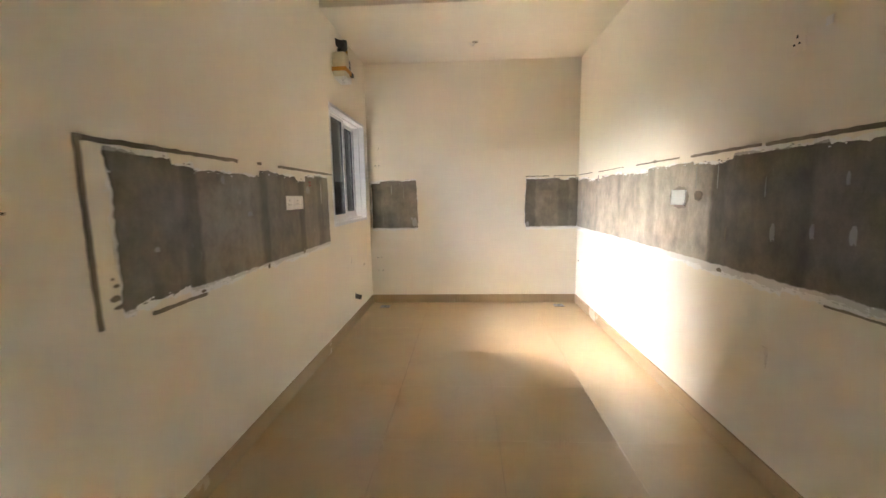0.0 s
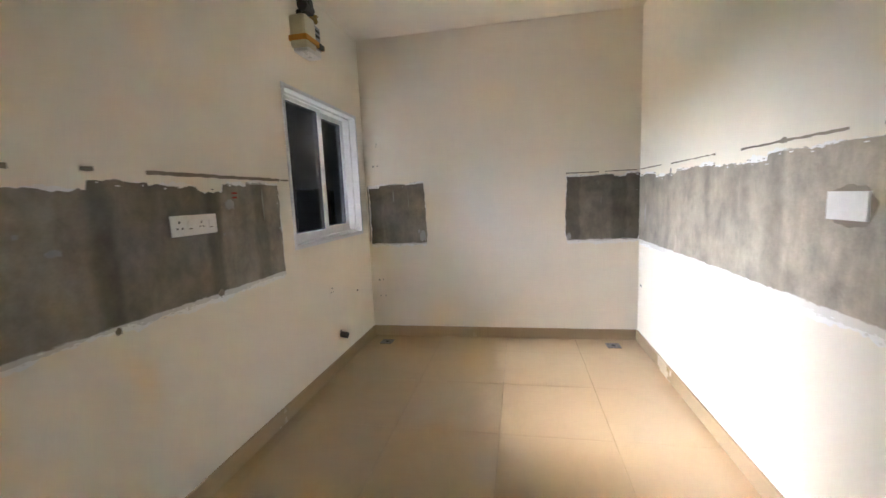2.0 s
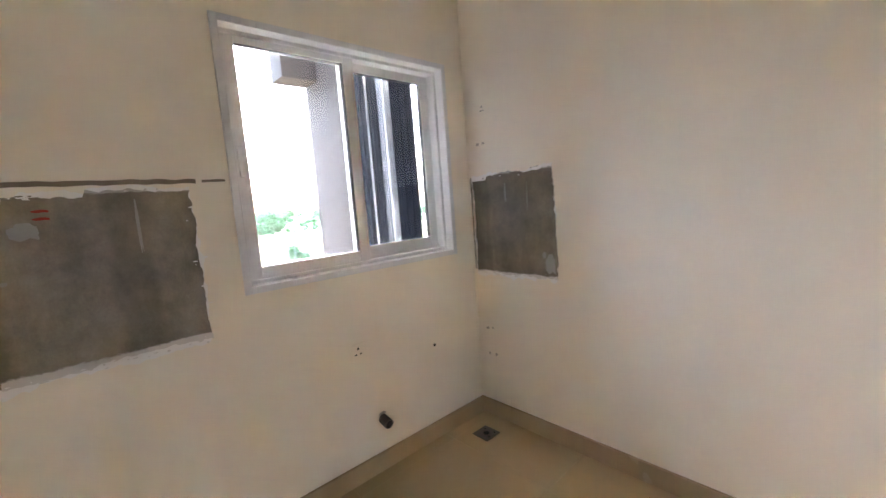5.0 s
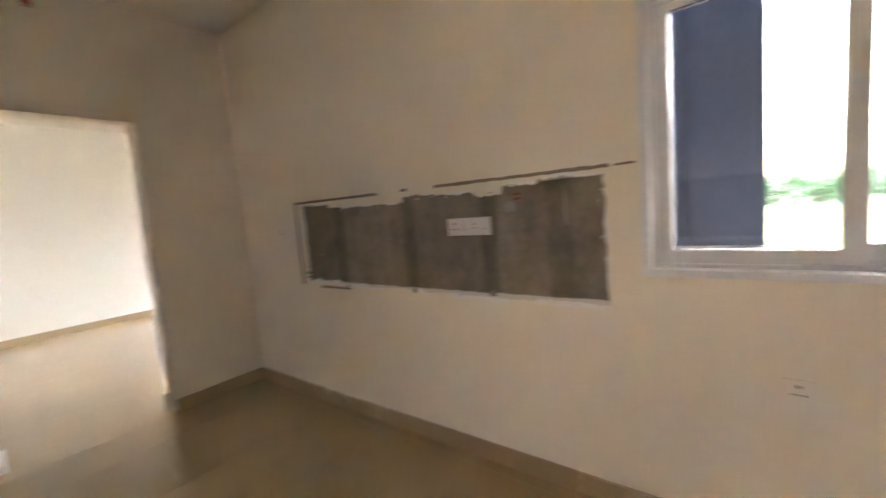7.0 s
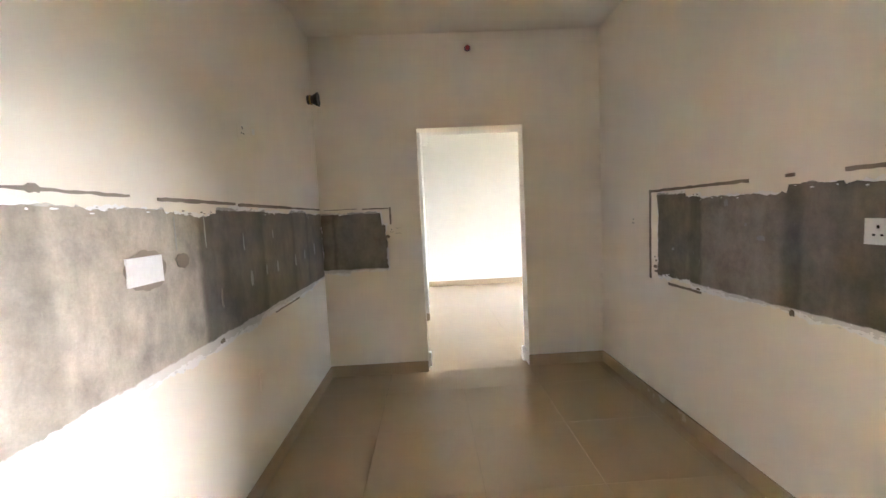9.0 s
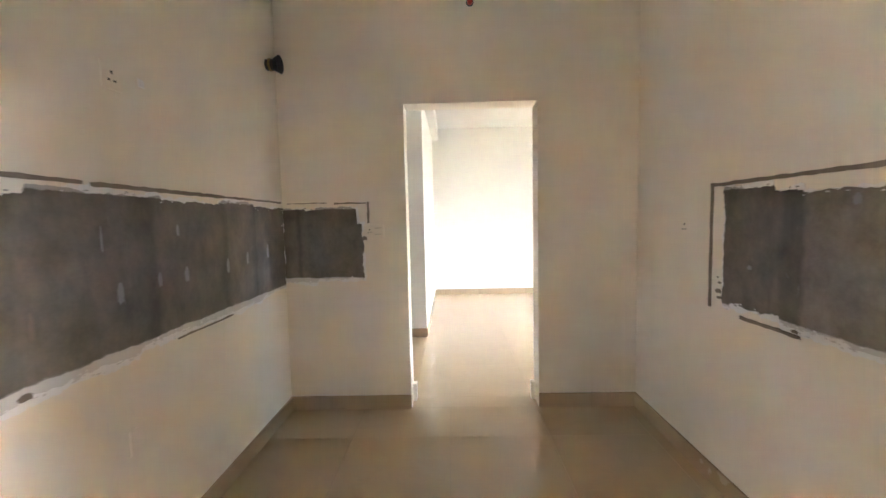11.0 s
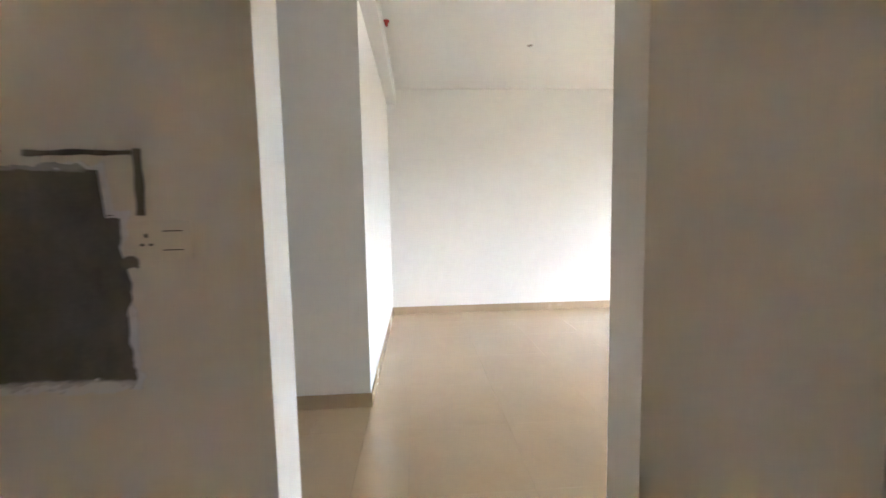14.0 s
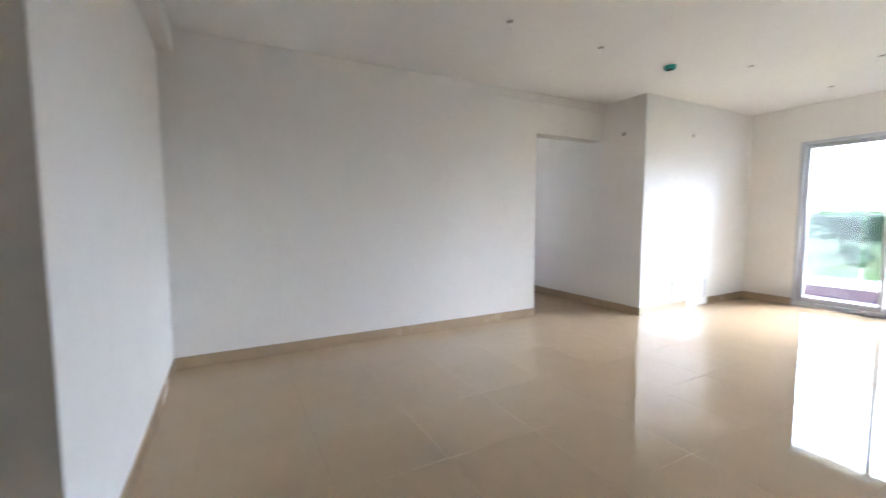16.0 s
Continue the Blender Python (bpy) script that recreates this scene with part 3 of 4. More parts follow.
def chase(side, at, s, u0, u1, z0, z1, label="dark mortar-filled chase line cut in the plaster"):
    bm = bmesh.new()
    flat = (u1 - u0) > (z1 - z0)
    if flat:
        z0, z1 = z0 + 0.13 * (z1 - z0), z1 - 0.13 * (z1 - z0)
    else:
        u0, u1 = u0 + 0.14 * (u1 - u0), u1 - 0.14 * (u1 - u0)
    n = max(4, int(max(u1 - u0, z1 - z0) / 0.012))
    rows = []
    for i in range(n + 1):
        k = i / n
        if flat:
            u = u0 + (u1 - u0) * k
            a = (u, z0 + 0.004 * noise.noise((u * 24, at, z0 * 9)))
            b2 = (u, z1 + 0.004 * noise.noise((u * 24, at + 3, z1 * 9)))
        else:
            z = z0 + (z1 - z0) * k
            a = (u0 + 0.003 * noise.noise((z * 24, at, u0)), z)
            b2 = (u1 + 0.003 * noise.noise((z * 24, at + 3, u1)), z)
        rows.append([bm.verts.new((at + d, u, z) if side == "x" else (u, at + d, z)) for d in (-s * 0.02, s * 0.0055) for u, z in (a, b2)])
    for p, q in zip(rows, rows[1:]):
        bm.faces.new((p[2], q[2], q[3], p[3]))
        bm.faces.new((p[0], q[0], q[2], p[2]))
        bm.faces.new((p[1], q[1], q[3], p[3]))
    bm.faces.new((rows[0][0], rows[0][1], rows[0][3], rows[0][2]))
    bm.faces.new((rows[-1][0], rows[-1][1], rows[-1][3], rows[-1][2]))
    bmesh.ops.recalc_face_normals(bm, faces=bm.faces[:])
    ob = new("wall_chase", mesh_of("wall_chase", bm, CHASE))
    return tagged(ob, label, "wall chase", "wall chases")


for u0, u1, z0, z1 in ((1.376, 2.19, 1.432, 1.453), (2.385, 2.425, 1.436, 1.455), (2.625, 3.50, 1.435, 1.455), (3.52, 3.595, 1.44, 1.452),
                       (1.352, 1.374, 0.862, 1.453), (1.57, 1.87, 0.848, 0.866)):
    chase("x", XL, 1, u0, u1, z0, z1)
for u0, u1, z0, z1 in ((0.62, 1.30, 1.44, 1.455), (1.30, 2.05, 1.438, 1.458), (2.08, 2.62, 1.442, 1.460), (2.75, 3.35, 1.45, 1.462), (3.6, 4.2, 1.454, 1.462), (4.4, 4.88, 1.456, 1.466),
                       (1.28, 1.70, 0.838, 0.848)):
    chase("x", XR, -1, u0, u1, z0, z1)
for u0, u1, z0, z1 in ((1.083, 1.30, 1.428, 1.442), (1.35, 1.62, 1.436, 1.444), (1.060, 1.081, 1.298, 1.442)):
    chase("y", YD, 1, u0, u1, z0, z1)
for u0, u1, z0, z1 in ((1.066, 1.33, 1.452, 1.464), (1.38, 1.63, 1.454, 1.464), (-0.722, -0.714, 0.90, 1.43)):
    chase("y", YF, -1, u0, u1, z0, z1)


# ---- switches, sockets and stubs ----
def wall_frame(side, at, s, u, z):
    """A matrix whose x runs along the wall, y up and z out of the wall."""
    if side == "x":
        return Matrix(((0, 0, s, at), (s, 0, 0, u), (0, 1, 0, z), (0, 0, 0, 1)))
    return Matrix(((-s, 0, 0, u), (0, 0, s, at), (0, 1, 0, z), (0, 0, 0, 1)))


def local(bm, m):
    bmesh.ops.transform(bm, matrix=m, verts=bm.verts[:])
    bmesh.ops.recalc_face_normals(bm, faces=bm.faces[:])
    return bm


def pin_holes(cx, big):
    k = 1.0 if big else 0.75
    return [(cx - 0.004 * k, cx + 0.004 * k, 0.010 * k, 0.021 * k), (cx - 0.017 * k, cx - 0.008 * k, -0.015 * k, -0.008 * k), (cx + 0.008 * k, cx + 0.017 * k, -0.015 * k, -0.008 * k)]


def socket(side, at, s, u, z, w, h, sockets, rockers, label, proud=0.009, name="wall_socket", mat=None):
    m = wall_frame(side, at, s, u, z)
    t = thing(name, m.translation, label, "socket" if sockets else "switch plate")
    part("plate", local(boxes_bm([(-w / 2, w / 2, -h / 2, h / 2, -0.01, proud)], 0.002), m), mat or PLATE, t)
    for cx, big in sockets:
        for x0, x1, y0, y1 in pin_holes(cx, big):
            part("pin_hole", local(boxes_bm([(x0, x1, y0, y1, proud - 0.004, proud + 0.0006)]), m), HOLE, t)
    for cx in rockers:
        part("rocker", local(boxes_bm([(cx - 0.012, cx + 0.012, -0.020, 0.020, proud - 0.002, proud + 0.003)], 0.002), m), PLATE, t)
        part("indicator", local(boxes_bm([(cx - 0.008, cx + 0.008, -0.016, -0.013, proud + 0.003, proud + 0.0036)]), m), STEEL, t)
    return t


# u runs along the wall; on the window wall the local x axis points along +y
socket("x", XL, 1, 2.825, 1.228, 0.255, 0.088, [(-0.085, True), (0.035, False)], [-0.03, 0.09], "white double socket plate with rocker switches on bare cement")
socket("x", XL, 1, 1.137, 1.242, 0.088, 0.088, [(0.0, True)], [], "white flush socket near the doorway", 0.002, mat=WALL)
socket("x", XL, 1, 4.066, 0.637, 0.080, 0.080, [(0.0, True)], [], "low white flush socket under the window", 0.002, mat=WALL)
socket("y", YF, -1, -0.605, 1.795, 0.075, 0.075, [(0.0, False)], [], "small white flush socket above the cement patch", 0.002, mat=WALL)
sp = socket("y", YD, 1, 1.035, 1.242, 0.135, 0.088, [(-0.030, False)], [], "white socket plate at the cement patch edge", 0.002, mat=WALL)
socket("x", XR, -1, 2.722, 1.222, 0.158, 0.088, [], [], "blank white switch plate on bare cement", 0.012, "switch_plate")
socket("x", XR, -1, 1.935, 1.818, 0.085, 0.085, [(0.0, True)], [], "small white socket plate high on the wall", 0.003, mat=WALL)
socket("x", XR, -1, 3.97, 0.632, 0.085, 0.085, [(0.0, True)], [], "low white flush socket", 0.002, mat=WALL)
socket("x", XR, -1, 1.962, 0.545, 0.034, 0.09, [], [], "narrow white blank plate low on the wall", 0.005, "switch_plate", WALL)
socket("x", XR, -1, 1.80, 1.84, 0.03, 0.03, [], [], "tiny plastered-over box in the wall", 0.002, "switch_plate", PUTTY)

for dz in (0.020, -0.022):
    part("seam", local(boxes_bm([(0.006, 0.048, dz, dz + 0.0022, 0.000, 0.0028)]), wall_frame("y", YD, 1, 1.035, 1.242)), STEEL, sp, "dark rocker seam")

# dark damp cement rings round the boxed plates
for side, at, s, u, z, r in (("x", XR, -1, 2.712, 1.222, 0.082), ("x", XR, -1, 2.521, 1.232, 0.034)):
    bm = bmesh.new()
    vs = []
    for i in range(40):
        a = 2 * math.pi * i / 40
        rr = r * (1 + 0.25 * noise.noise((math.cos(a) * 2, math.sin(a) * 2, r * 50)))
        vs.append(bm.verts.new((math.cos(a) * rr * 1.15, math.sin(a) * rr * 0.8, 0.0062)))
    ext = bmesh.ops.extrude_face_region(bm, geom=[bm.faces.new(vs)])
    bmesh.ops.translate(bm, vec=(0, 0, -0.004), verts=[v for v in ext["geom"] if isinstance(v, bmesh.types.BMVert)])
    local(bm, wall_frame(side, at, s, u, z))
    tagged(new("mortar_ring", mesh_of("mortar_ring", bm, CHASE)), "dark mortar dab on the bare cement", "mortar dab", "mortar dabs")


def blob(bm, m, u, z, w, h, lift, rough=0.35):
    """A small flat smear with an uneven outline, in the wall frame m."""
    vs = []
    n = 36 if max(w, h) > 0.02 else 10
    for i in range(n):
        a = 2 * math.pi * i / n
        ca, sa = math.cos(a), math.sin(a)
        p = 2.6 if h > 3 * w else 1.0
        rr = 0.8 + rough * noise.noise((ca * 1.7 + u * 7, sa * 1.7 + z * 5, u * 3)) + rough * 0.5 * noise.noise((ca * 4 + u, sa * 4, z * 9))
        shape = (abs(ca) ** (2 / 3), abs(sa) ** (2 / 3))
        vs.append(bm.verts.new((u + math.copysign(shape[0], ca) * rr * w / 2 * (1 / p + (1 - 1 / p) * (sa > -2)), z + math.copysign(shape[1], sa) * rr * h / 2, lift)))
    f = bm.faces.new(vs)
    ext = bmesh.ops.extrude_face_region(bm, geom=[f])
    bmesh.ops.translate(bm, vec=(0, 0, -0.003), verts=[v for v in ext["geom"] if isinstance(v, bmesh.types.BMVert)])


def dab(side, at, s, u, z, w, h, mat, label):
    bm = bmesh.new()
    blob(bm, None, 0, 0, w, h, 0.0058)
    local(bm, wall_frame(side, at, s, u, z))
    return tagged(new("putty_dab", mesh_of("putty_dab", bm, mat)), label, "putty dab", "putty dabs")


PALE = plain("pale_mortar", (0.36, 0.345, 0.31), 0.8, var=0.2)
REDMARK = plain("red_marker", (0.30, 0.03, 0.02), 0.6)
for u, z, w, h in ((2.055, 1.345, 0.035, 0.04), (2.27, 1.18, 0.06, 0.025), (2.18, 1.24, 0.02, 0.018), (3.06, 1.31, 0.085, 0.055), (3.32, 1.30, 0.012, 0.19), (1.62, 1.08, 0.03, 0.02), (3.0, 1.17, 0.02, 0.014)):
    dab("x", XL, 1, u, z, w, h, PALE, "pale putty smear on bare cement")
for dz in (0.0, 0.022):
    dab("x", XL, 1, 3.10, 1.345 + dz, 0.05, 0.010, REDMARK, "short red marker stroke on bare cement")
for u, z, w, h, k in ((1.428, 0.948, 0.05, 0.022, 0), (1.435, 0.988, 0.026, 0.012, 0), (1.44, 0.918, 0.055, 0.014, 0), (1.422, 1.012, 0.012, 0.010, 0), (1.85, 0.872, 0.035, 0.014, 0), (2.94, 0.895, 0.05, 0.035, 0), (2.43, 0.878, 0.03, 0.03, 0), (3.15, 1.02, 0.02, 0.02, 0), (3.0, 1.30, 0.015, 0.015, 0)):
    dab("x", XL, 1, u, z, w, h, CHASE, "dark mortar chip at the patch edge")
for u, z, w, h in ((1.62, 1.10, 0.035, 0.07), (1.78, 1.10, 0.025, 0.06), (1.97, 1.08, 0.035, 0.08), (1.30, 1.10, 0.03, 0.08), (1.1, 1.12, 0.03, 0.07), (0.85, 1.14, 0.035, 0.09), (2.03, 1.27, 0.008, 0.09), (1.66, 1.29, 0.018, 0.05), (2.55, 1.33, 0.007, 0.13), (2.36, 1.33, 0.008, 0.14), (4.72, 1.10, 0.03, 0.16), (4.2, 1.40, 0.03, 0.06)):
    dab("x", XR, -1, u, z, w, h, PALE, "pale putty smear on bare cement")
for u, z, w, h in ((2.27, 1.04, 0.02, 0.09), (2.30, 0.862, 0.05, 0.022), (3.05, 1.458, 0.05, 0.024)):
    dab("x", XR, -1, u, z, w, h, CHASE, "dark mortar chip on the cement band")
for u, z, w, h in ((-0.47, 1.33, 0.014, 0.11), (-0.33, 1.30, 0.006, 0.16), (-0.24, 1.0, 0.03, 0.04), (1.09, 0.92, 0.05, 0.06), (1.35, 1.22, 0.008, 0.06)):
    dab("y", YF, -1, u, z, w, h, PALE, "pale putty smear on bare cement")
dab("y", YF, -1, -0.205, 0.955, 0.075, 0.11, PALE, "grey putty scrape at the patch corner")
SPOT = plain("sandy_mortar", (0.52, 0.48, 0.41), 0.85, var=0.2)
for u, z, w, h in ((-0.648, 1.61, 0.026, 0.02), (-0.606, 1.612, 0.02, 0.016), (-0.655, 0.545, 0.028, 0.016), (-0.615, 0.55, 0.014, 0.016), (-0.65, 0.39, 0.014, 0.02), (-0.60, 0.392, 0.014, 0.02)):
    dab("y", YF, -1, u, z, w, h, SPOT, "pale mortar spot over a capped water point")
dab("y", YD, 1, 1.10, 1.195, 0.05, 0.03, CHASE, "dark mortar chip under the socket plate")
dab("x", XR, -1, 4.80, 0.504, 0.05, 0.02, PALE, "pale mortar spot over a capped water point")


def stub(name, a, b, r, mat, label, category, ring_mat=None):
    t = thing(name, a, label, category)
    part("pipe", tube_bm(bmesh.new(), a, b, r, r, 20), mat, t, smooth=False)
    d = (Vector(b) - Vector(a)).normalized()
    part("bore", tube_bm(bmesh.new(), Vector(b) - d * 0.004, Vector(b) + d * 0.0008, r * 0.78, None, 20), HOLE, t, "dark open pipe end")
    if ring_mat:
        part("collar", tube_bm(bmesh.new(), a, Vector(a) + d * 0.006, r * 1.7, r * 1.4, 20), ring_mat, t, "rough mortar collar")
    return t


stub("waste_pipe", (XL - 0.01, 4.165, 0.262), (XL + 0.055, 4.165, 0.250), 0.024, GREYPIPE, "grey plastic waste pipe stub under the window", "pipe", PALE)
stub("water_point", (XL - 0.01, 4.532, 0.532), (XL + 0.006, 4.532, 0.530), 0.010, SPOT, "capped water point in a pale mortar patch", "pipe", SPOT)
vent = thing("vent_pipe", (XR, 0.72, 2.31), "steel pipe stub with a black flared rubber cap", "pipe")
part("pipe", tube_bm(bmesh.new(), (XR + 0.02, 0.72, 2.31), (XR - 0.055, 0.72, 2.31), 0.034, 0.034, 24), STEEL, vent)
part("clamp", tube_bm(bmesh.new(), (XR - 0.02, 0.72, 2.31), (XR - 0.032, 0.72, 2.31), 0.038, 0.038, 24), BRASS, vent)
part("cap", tube_bm(bmesh.new(), (XR - 0.05, 0.72, 2.31), (XR - 0.085, 0.72, 2.31), 0.038, 0.056, 24), BLACK, vent)
bell = thing("bulb_holder", (0.36, YD, 2.71), "red plastic capped wire point above the doorway", "bulb holder")
part("cap", tube_bm(bmesh.new(), (0.36, YD - 0.005, 2.71), (0.36, YD + 0.03, 2.706), 0.020, 0.016, 16), RED, bell)
part("base", tube_bm(bmesh.new(), (0.36, YD - 0.005, 2.71), (0.36, YD + 0.008, 2.71), 0.026, 0.024, 16), IRON, bell)

# ---- gas meter above the window ----
gm = thing("gas_meter", (XL, 3.87, 2.28), "cream gas meter held by an orange strap above the window", "gas meter")
part("casing", boxes_bm([(XL, XL + 0.115, 3.765, 3.905, 2.285, 2.485)], 0.022), METER, gm)
part("foot", boxes_bm([(XL + 0.006, XL + 0.108, 3.785, 3.985, 2.262, 2.318)], 0.02), PLATE, gm, "white rounded casing bottom")
part("dial_box", boxes_bm([(XL, XL + 0.10, 3.907, 3.995, 2.30, 2.47)], 0.012), CLAD_LIGHT, gm, "grey counter housing")
part("label_bar", boxes_bm([(XL + 0.1, XL + 0.1025, 3.925, 3.98, 2.395, 2.412)]), BLACK, gm)
part("label_bar", boxes_bm([(XL + 0.1, XL + 0.1025, 3.925, 3.98, 2.43, 2.442)]), BLACK, gm)
part("strap", boxes_bm([(XL - 0.005, XL + 0.122, 3.755, 4.002, 2.325, 2.357)], 0.004), STRAP, gm, "orange webbing strap")
part("buckle", boxes_bm([(XL + 0.105, XL + 0.128, 3.925, 3.985, 2.322, 2.352)], 0.004), IRON, gm, "dark strap buckle")
part("cap", tube_bm(bmesh.new(), (XL + 0.06, 3.80, 2.48), (XL + 0.06, 3.80, 2.512), 0.019, 0.017, 16), BLACK, gm, "black screw cap")
bm = tube_bm(bmesh.new(), (XL + 0.05, 3.90, 2.47), (XL + 0.05, 3.90, 2.60), 0.022, 0.020, 16)
tube_bm(bm, (XL + 0.05, 3.87, 2.575), (XL + 0.05, 3.97, 2.575), 0.036, 0.036, 8)
tube_bm(bm, (XL - 0.01, 3.92, 2.60), (XL + 0.09, 3.92, 2.60), 0.030, 0.024, 10)
part("regulator", bm, IRON, gm, "grey metal regulator")
bm = tube_bm(bmesh.new(), (XL + 0.05, 3.96, 2.545), (XL + 0.05, 4.055, 2.545), 0.012, 0.012, 12)
tube_bm(bm, (XL + 0.05, 4.03, 2.525), (XL + 0.05, 4.03, 2.575), 0.017, 0.017, 8)
tube_bm(bm, (XL + 0.05, 4.03, 2.572), (XL + 0.05, 4.075, 2.585), 0.008, 0.006, 8)
part("valve", bm, BRASS, gm, "brass stop cock")
part("supply_pipe", tube_bm(bmesh.new(), (XL - 0.02, 3.90, 2.635), (XL + 0.05, 3.90, 2.60), 0.012, 0.012, 10), IRON, gm)


# ---- floor drains ----
def floor_drain(x, y, label):
    t = thing("floor_drain", (x, y, 0), label, "floor drain", "floor drains")
    part("plate", boxes_bm([(x - 0.055, x + 0.055, y - 0.055, y + 0.055, -0.004, 0.0035)], 0.0012), STEEL, t)
    part("hole", tube_bm(bmesh.new(), (x, y, 0.0035), (x, y, 0.0042), 0.017, 0.017, 18), HOLE, t)
    for dx, dy in ((0.036, -0.02), (-0.034, 0.026), (0.03, 0.034)):
        part("hole", tube_bm(bmesh.new(), (x + dx, y + dy, 0.0035), (x + dx, y + dy, 0.0042), 0.006, 0.006, 10), HOLE, t)


floor_drain(-0.552, 4.708, "square steel floor drain in the window corner")
floor_drain(1.428, 4.744, "square steel floor drain in the far corner")


# ---- wire points on the ceilings and walls ----
def wire_point(p, n, label, mat=None):
    p, n = Vector(p), Vector(n)
    t = thing("wire_point", p, label, "wire point", "bare wire points")
    part("box_rim", tube_bm(bmesh.new(), p - n * 0.004, p + n * 0.004, 0.032, 0.028, 18), mat or SPOT, t)
    part("box_hole", tube_bm(bmesh.new(), p + n * 0.004, p + n * 0.0048, 0.016, 0.016, 14), CHASE, t)
    side = n.orthogonal()
    bm = tube_bm(bmesh.new(), p, p + n * 0.045 + side * 0.02, 0.004, 0.004, 6)
    tube_bm(bm, p + n * 0.045 + side * 0.02, p + n * 0.03 + side * 0.06, 0.004, 0.003, 6)
    part("wire", bm, PLATE, t, "short looped wire ends")


for x, y in ((-0.628, -2.334), (-1.698, -2.283), (-2.746, -2.295), (-4.51, -1.89), (-5.33, -1.155), (-6.13, -1.79)):
    wire_point((x, y, HC), (0, 0, -1), "bare wire point in the white hall ceiling")
wire_point((0.49, 4.345, 2.72), (0, 0, -1), "bare wire point in the kitchen ceiling")
wire_point((-5.40, YC, 2.412), (0, 1, 0), "bare wall lamp wire on the white wall")
wire_point((XC, -3.30, 2.40), (1, 0, 0), "bare wall lamp wire beside the passage")
gb = thing("ceiling_box", (-3.76, -2.285, HC), "teal plastic junction box under the hall ceiling", "junction box")
part("body", tube_bm(bmesh.new(), (-3.76, -2.285, HC + 0.01), (-3.76, -2.285, HC - 0.035), 0.060, 0.054, 24), GREEN, gb)
part("opening", tube_bm(bmesh.new(), (-3.76, -2.285, HC - 0.035), (-3.76, -2.285, HC - 0.0358), 0.036, 0.036, 18), HOLE, gb)
tag = thing("red_tag", (0.675, -1.88, HC), "small red plastic cap hanging from the ceiling", "cap")
part("cap", tube_bm(bmesh.new(), (0.675, -1.88, HC + 0.005), (0.675, -1.88, HC - 0.045), 0.026, 0.008, 12), RED, tag)

# ---- low access panel and plaster feet ----
pn = thing("access_panel", (-5.44, YC, 0.12), "white low access panel in the wall by the balcony", "access panel")
part("frame", boxes_bm([(-5.85, -5.83, YC - 0.005, YC + 0.014, 0.11, 0.40), (-5.07, -5.05, YC - 0.005, YC + 0.014, 0.11, 0.40),
                        (-5.83, -5.07, YC - 0.005, YC + 0.014, 0.38, 0.40), (-5.83, -5.07, YC - 0.005, YC + 0.014, 0.11, 0.13)], 0.002), PLATE, pn)
part("door", boxes_bm([(-5.826, -5.074, YC - 0.005, YC + 0.008, 0.134, 0.376)], 0.002), PLATE, pn)
for x0, x1 in ((DX1 - 0.028, DX1), (DX0, DX0 + 0.028)):
    structure("jamb_foot", [(x0, x1, YH, YH + 0.055, 0, 0.125)], WALL, "white plaster foot of the door jamb", 0.004)

# ---- far outside ----
GZ = -9.0


def field_material():
    m, nt, b = nodes_of("fields")
    geo = nt.nodes.new("ShaderNodeNewGeometry")
    v = geo.outputs["Position"]
    big = noise_tex(nt, v, 0.012, 4, 0.5, 0.4)
    mid = noise_tex(nt, v, 0.12, 5, 0.6)
    fine = noise_tex(nt, v, 1.3, 5, 0.7)
    c = ramp(nt, big, [(0.38, (0.06, 0.11, 0.02)), (0.47, (0.10, 0.14, 0.03)), (0.52, (0.24, 0.17, 0.06)), (0.58, (0.22, 0.16, 0.06)), (0.64, (0.07, 0.12, 0.025))])
    sepx = nt.nodes.new("ShaderNodeSeparateXYZ")
    link(nt, v, sepx.inputs[0])
    strip = nt.nodes.new("ShaderNodeMapRange")
    link(nt, sepx.outputs[0], strip.inputs["Value"])
    strip.inputs["From Min"].default_value, strip.inputs["From Max"].default_value = -180, -40
    band = ramp(nt, strip.outputs[0], [(0.0, (0.03, 0.05, 0.017)), (0.22, (0.065, 0.056, 0.017)), (0.5, (0.068, 0.06, 0.018)), (0.62, (0.04, 0.058, 0.012)), (1.0, (0.03, 0.05, 0.010))])
    c = mix(nt, 0.85, c, band)
    c = mix(nt, 0.6, c, ramp(nt, mid, [(0.3, 0.65), (0.7, 1.2)]), "MULTIPLY")
    c = mix(nt, 0.5, c, ramp(nt, fine, [(0.3, 0.5), (0.7, 1.2)]), "MULTIPLY")
    link(nt, c, b.inputs["Base Color"])
    b.inputs["Roughness"].default_value = 0.95
    b.inputs["Specular IOR Level"].default_value = 0.1
    return m


def leaf_material():
    m, nt, b = nodes_of("foliage")
    geo = nt.nodes.new("ShaderNodeNewGeometry")
    info = nt.nodes.new("ShaderNodeObjectInfo")
    c = ramp(nt, geo.outputs["Random Per Island"], [(0.0, (0.03, 0.06, 0.02)), (0.6, (0.05, 0.095, 0.028)), (1.0, (0.07, 0.12, 0.035))])
    c = mix(nt, 0.35, c, ramp(nt, info.outputs["Random"], [(0, (0.6, 0.8, 0.6)), (1, (1.0, 1.0, 0.7))]), "MULTIPLY")
    link(nt, c, b.inputs["Base Color"])
    b.inputs["Roughness"].default_value = 0.8
    return m


BARK = plain("bark", (0.10, 0.075, 0.05), 0.9, var=0.2, grain=12)
LEAF = leaf_material()
ground = structure("ground", [(-3000, 3000, -3000, 3000, GZ - 1, GZ)], field_material(), "green and straw-coloured fields reaching the horizon")


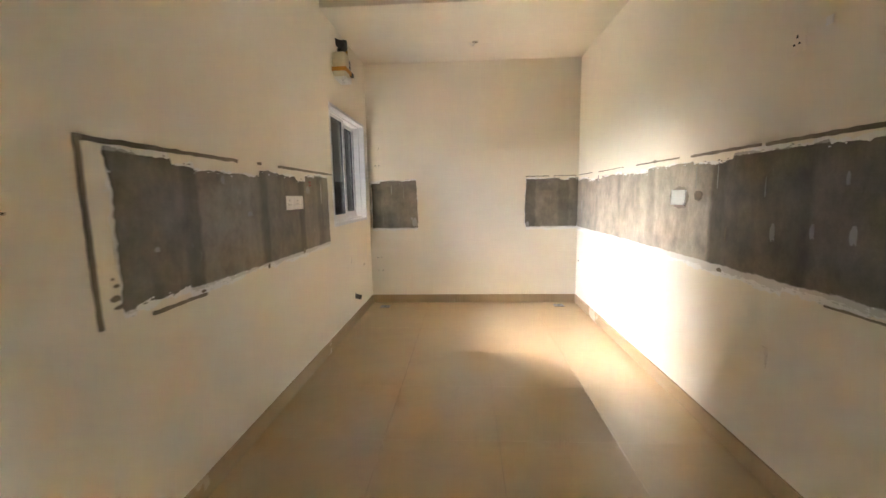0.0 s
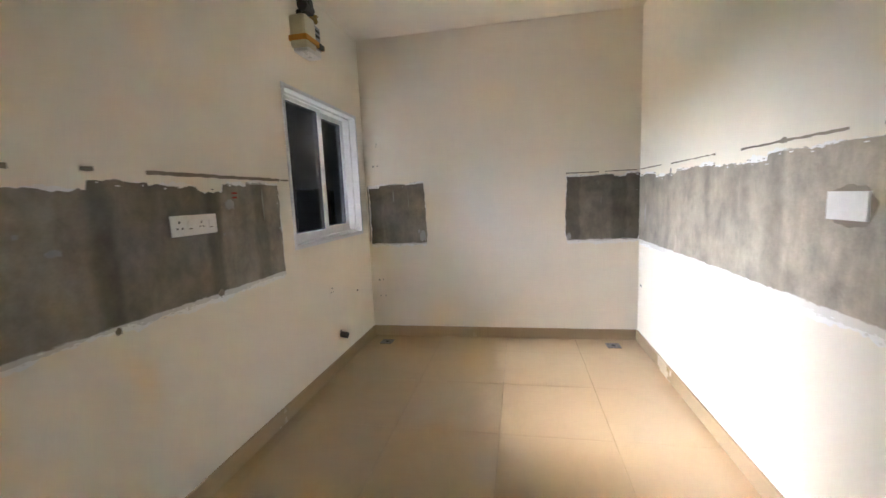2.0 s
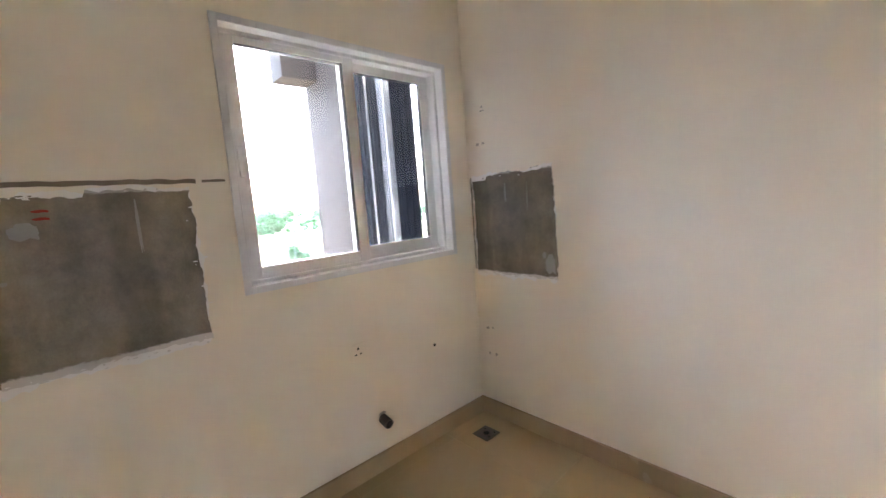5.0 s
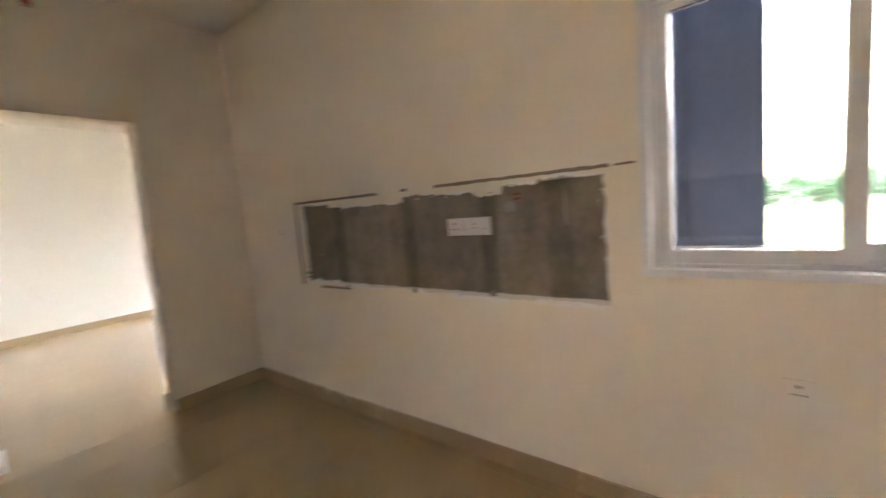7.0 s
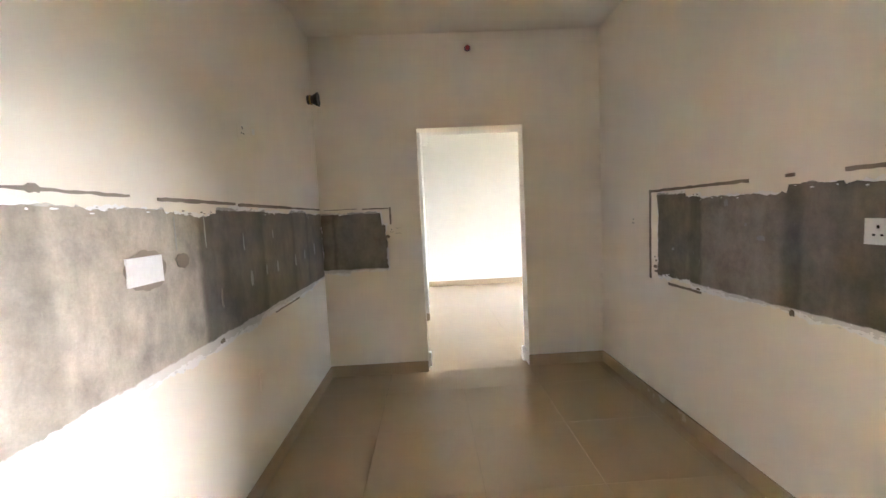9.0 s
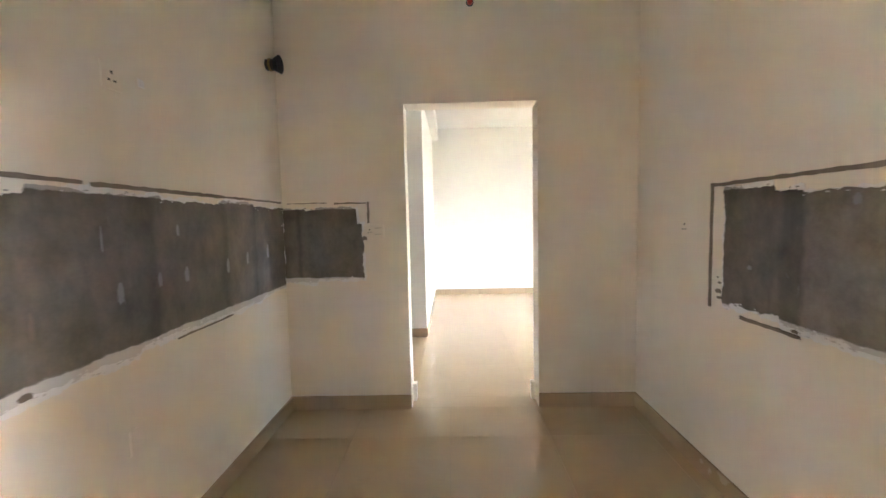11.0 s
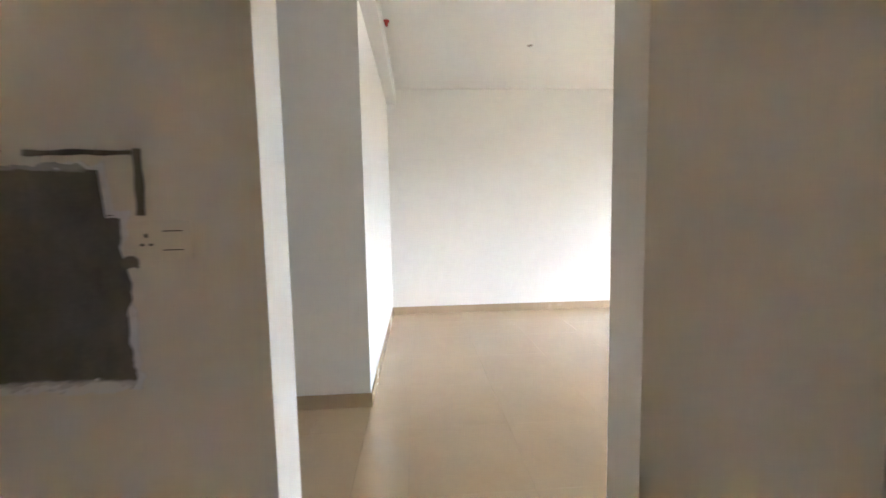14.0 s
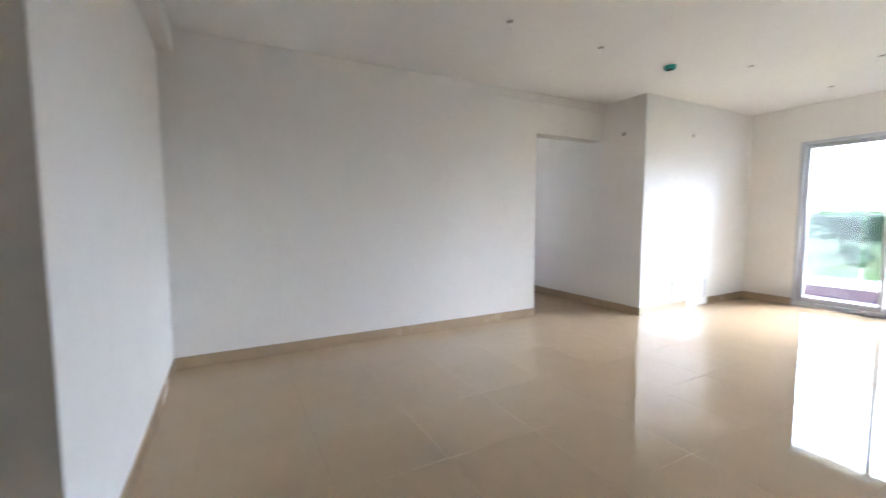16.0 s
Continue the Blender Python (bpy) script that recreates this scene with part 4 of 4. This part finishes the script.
def clump(bm, c, r, rng):
    """One tuft of foliage: a ragged eight-sided shape."""
    dirs = ((1, 0, 0), (0, 1, 0), (-1, 0, 0), (0, -1, 0), (0, 0, 1), (0, 0, -1))
    e = Euler((rng.uniform(0, 3), rng.uniform(0, 3), rng.uniform(0, 3))).to_matrix()
    vs = [bm.verts.new(Vector(c) + e @ (Vector(d) * r * rng.uniform(0.5, 1.3))) for d in dirs]
    for i in range(4):
        bm.faces.new((vs[i], vs[(i + 1) % 4], vs[4]))
        bm.faces.new((vs[(i + 1) % 4], vs[i], vs[5]))


def tree(height, spread, seed, label):
    rng = random.Random(seed)
    t = thing("tree", (0, 0, GZ), label, "tree", "trees in the fields")
    bm = tube_bm(bmesh.new(), (0, 0, GZ - 0.2), (0.2, 0.1, GZ + height * 0.45), 0.03 * height, 0.018 * height, 8)
    for i in range(5):
        a = i * 1.3 + rng.random()
        tube_bm(bm, (0.1, 0.05, GZ + height * (0.28 + 0.05 * i)), (math.cos(a) * spread * 0.6, math.sin(a) * spread * 0.6, GZ + height * (0.55 + 0.06 * i)), 0.012 * height, 0.005 * height, 6)
    part("trunk", bm, BARK, t)
    bm = bmesh.new()
    lobes = [(rng.uniform(-0.6, 0.6) * spread, rng.uniform(-0.6, 0.6) * spread, GZ + height * rng.uniform(0.45, 0.86), spread * rng.uniform(0.32, 0.55)) for _ in range(8)]
    for _ in range(420):
        x, y, z, r = lobes[rng.randrange(8)]
        d = Vector((rng.gauss(0, 1), rng.gauss(0, 1), rng.gauss(0, 0.75))).normalized() * r * rng.uniform(0.6, 1.05)
        clump(bm, (x + d.x, y + d.y, z + d.z), spread * rng.uniform(0.05, 0.12), rng)
    part("crown", bm, LEAF, t)
    return t


t_big = tree(12.0, 5.0, 5, "broad green tree at the field edge")
t_small = tree(5.5, 2.6, 8, "small round green tree standing in the field")
t_big.matrix_basis = pose(-128, -52, GZ, 0, 0, 20)
t_small.matrix_basis = pose(-86, -33, GZ, 0, 0, 0)
rt = random.Random(31)
copy_thing(t_small, pose(-92, -26, GZ, 0, 0, 80))
copy_thing(t_small, pose(-80, -16, GZ, 0, 0, 190))
copy_thing(t_small, pose(-60, 18, GZ, 0, 0, 250))
copy_thing(t_small, pose(-64, 29, GZ, 0, 0, 110))
for i in range(26):
    y = -95 + i * 8.0 + rt.uniform(-3, 3)
    copy_thing(t_big, pose(-132 - rt.uniform(0, 30), y, GZ, 0, 0, rt.uniform(0, 360)))

bm = bmesh.new()
for i in range(3600):
    y = rt.uniform(-320, 320)
    h = 7 + 4 * noise.noise((y * 0.02, 0.3, 0)) + 3 * noise.noise((y * 0.09, 5.1, 0))
    clump(bm, (-230 + rt.uniform(-25, 25), y, GZ + rt.uniform(0, 1) ** 0.7 * max(3, h)), rt.uniform(0.9, 2.2), rt)
tagged(part("far_woods", bm, LEAF), "hazy belt of dark green far woods", "woods", kind="stuff")

# a lower neighbouring terrace with its dark railing
terrace = thing("terrace_block", (-7.5, 7.6, GZ), "low neighbouring terrace with plain painted walls", "building")
part("wall", boxes_bm([(-9.5, -5.9, 5.75, 9.5, GZ, -0.05)]), FACADE, terrace)
part("coping", boxes_bm([(-9.55, -5.85, 5.70, 9.55, -0.05, 0.02)], 0.01), CONCRETE, terrace)
tr = thing("terrace_railing", (-6.0, 6.9, 0.02), "dark metal railing with thin upright bars", "railing")
part("top_rail", boxes_bm([(-6.02, -5.98, 5.8, 8.6, 0.74, 0.78)], 0.004), IRON, tr)
part("bottom_rail", boxes_bm([(-6.015, -5.985, 5.8, 8.6, 0.09, 0.12)], 0.004), IRON, tr)
for i in range(24):
    part("upright", boxes_bm([(-6.01, -5.99, 5.81 + i * 0.12, 5.825 + i * 0.12, 0.02, 0.75)]), IRON, tr)

# ---- floor tiles ----
floor_ob = bpy.data.objects["floor"]
S, GX, GY, J = 0.597, 0.54, 0.975, 0.0005
rooms = [(XL, XR, YD, YF), (DX0, DX1, YH, YD), (XW, XP, YC, YH), (XC, XP, YB, YC), (XP, 3.2, YP, YH), (XC, XO, -7.0, YB)]
shared = {}


def tile_mesh(w, d):
    key = (round(w, 4), round(d, 4))
    if key not in shared:
        me = bpy.data.meshes.new("tile")
        c, zt, zb = 0.0002, 0.0, -0.006
        lo = [(0, 0), (w, 0), (w, d), (0, d)]
        hi = [(c, c), (w - c, c), (w - c, d - c), (c, d - c)]
        v = [(x, y, zb) for x, y in lo] + [(x, y, zt - 0.0008) for x, y in lo] + [(x, y, zt) for x, y in hi]
        f = [(0, 1, 5, 4), (1, 2, 6, 5), (2, 3, 7, 6), (3, 0, 4, 7), (4, 5, 9, 8), (5, 6, 10, 9), (6, 7, 11, 10), (7, 4, 8, 11), (8, 9, 10, 11)]
        me.from_pydata(v, [], f)
        me.materials.append(TILE)
        shared[key] = me
    return shared[key]


for x0, x1, y0, y1 in rooms:
    for i in range(math.floor((x0 - GX) / S), math.ceil((x1 - GX) / S)):
        for j in range(math.floor((y0 - GY) / S), math.ceil((y1 - GY) / S)):
            ax, bx = max(x0, GX + i * S), min(x1, GX + (i + 1) * S)
            ay, by = max(y0, GY + j * S), min(y1, GY + (j + 1) * S)
            if bx - ax < 0.01 or by - ay < 0.01:
                continue
            ob = new("tile", tile_mesh(bx - ax - 2 * J, by - ay - 2 * J))
            ob.parent = floor_ob
            ob.location = (ax + J, ay + J, 0)
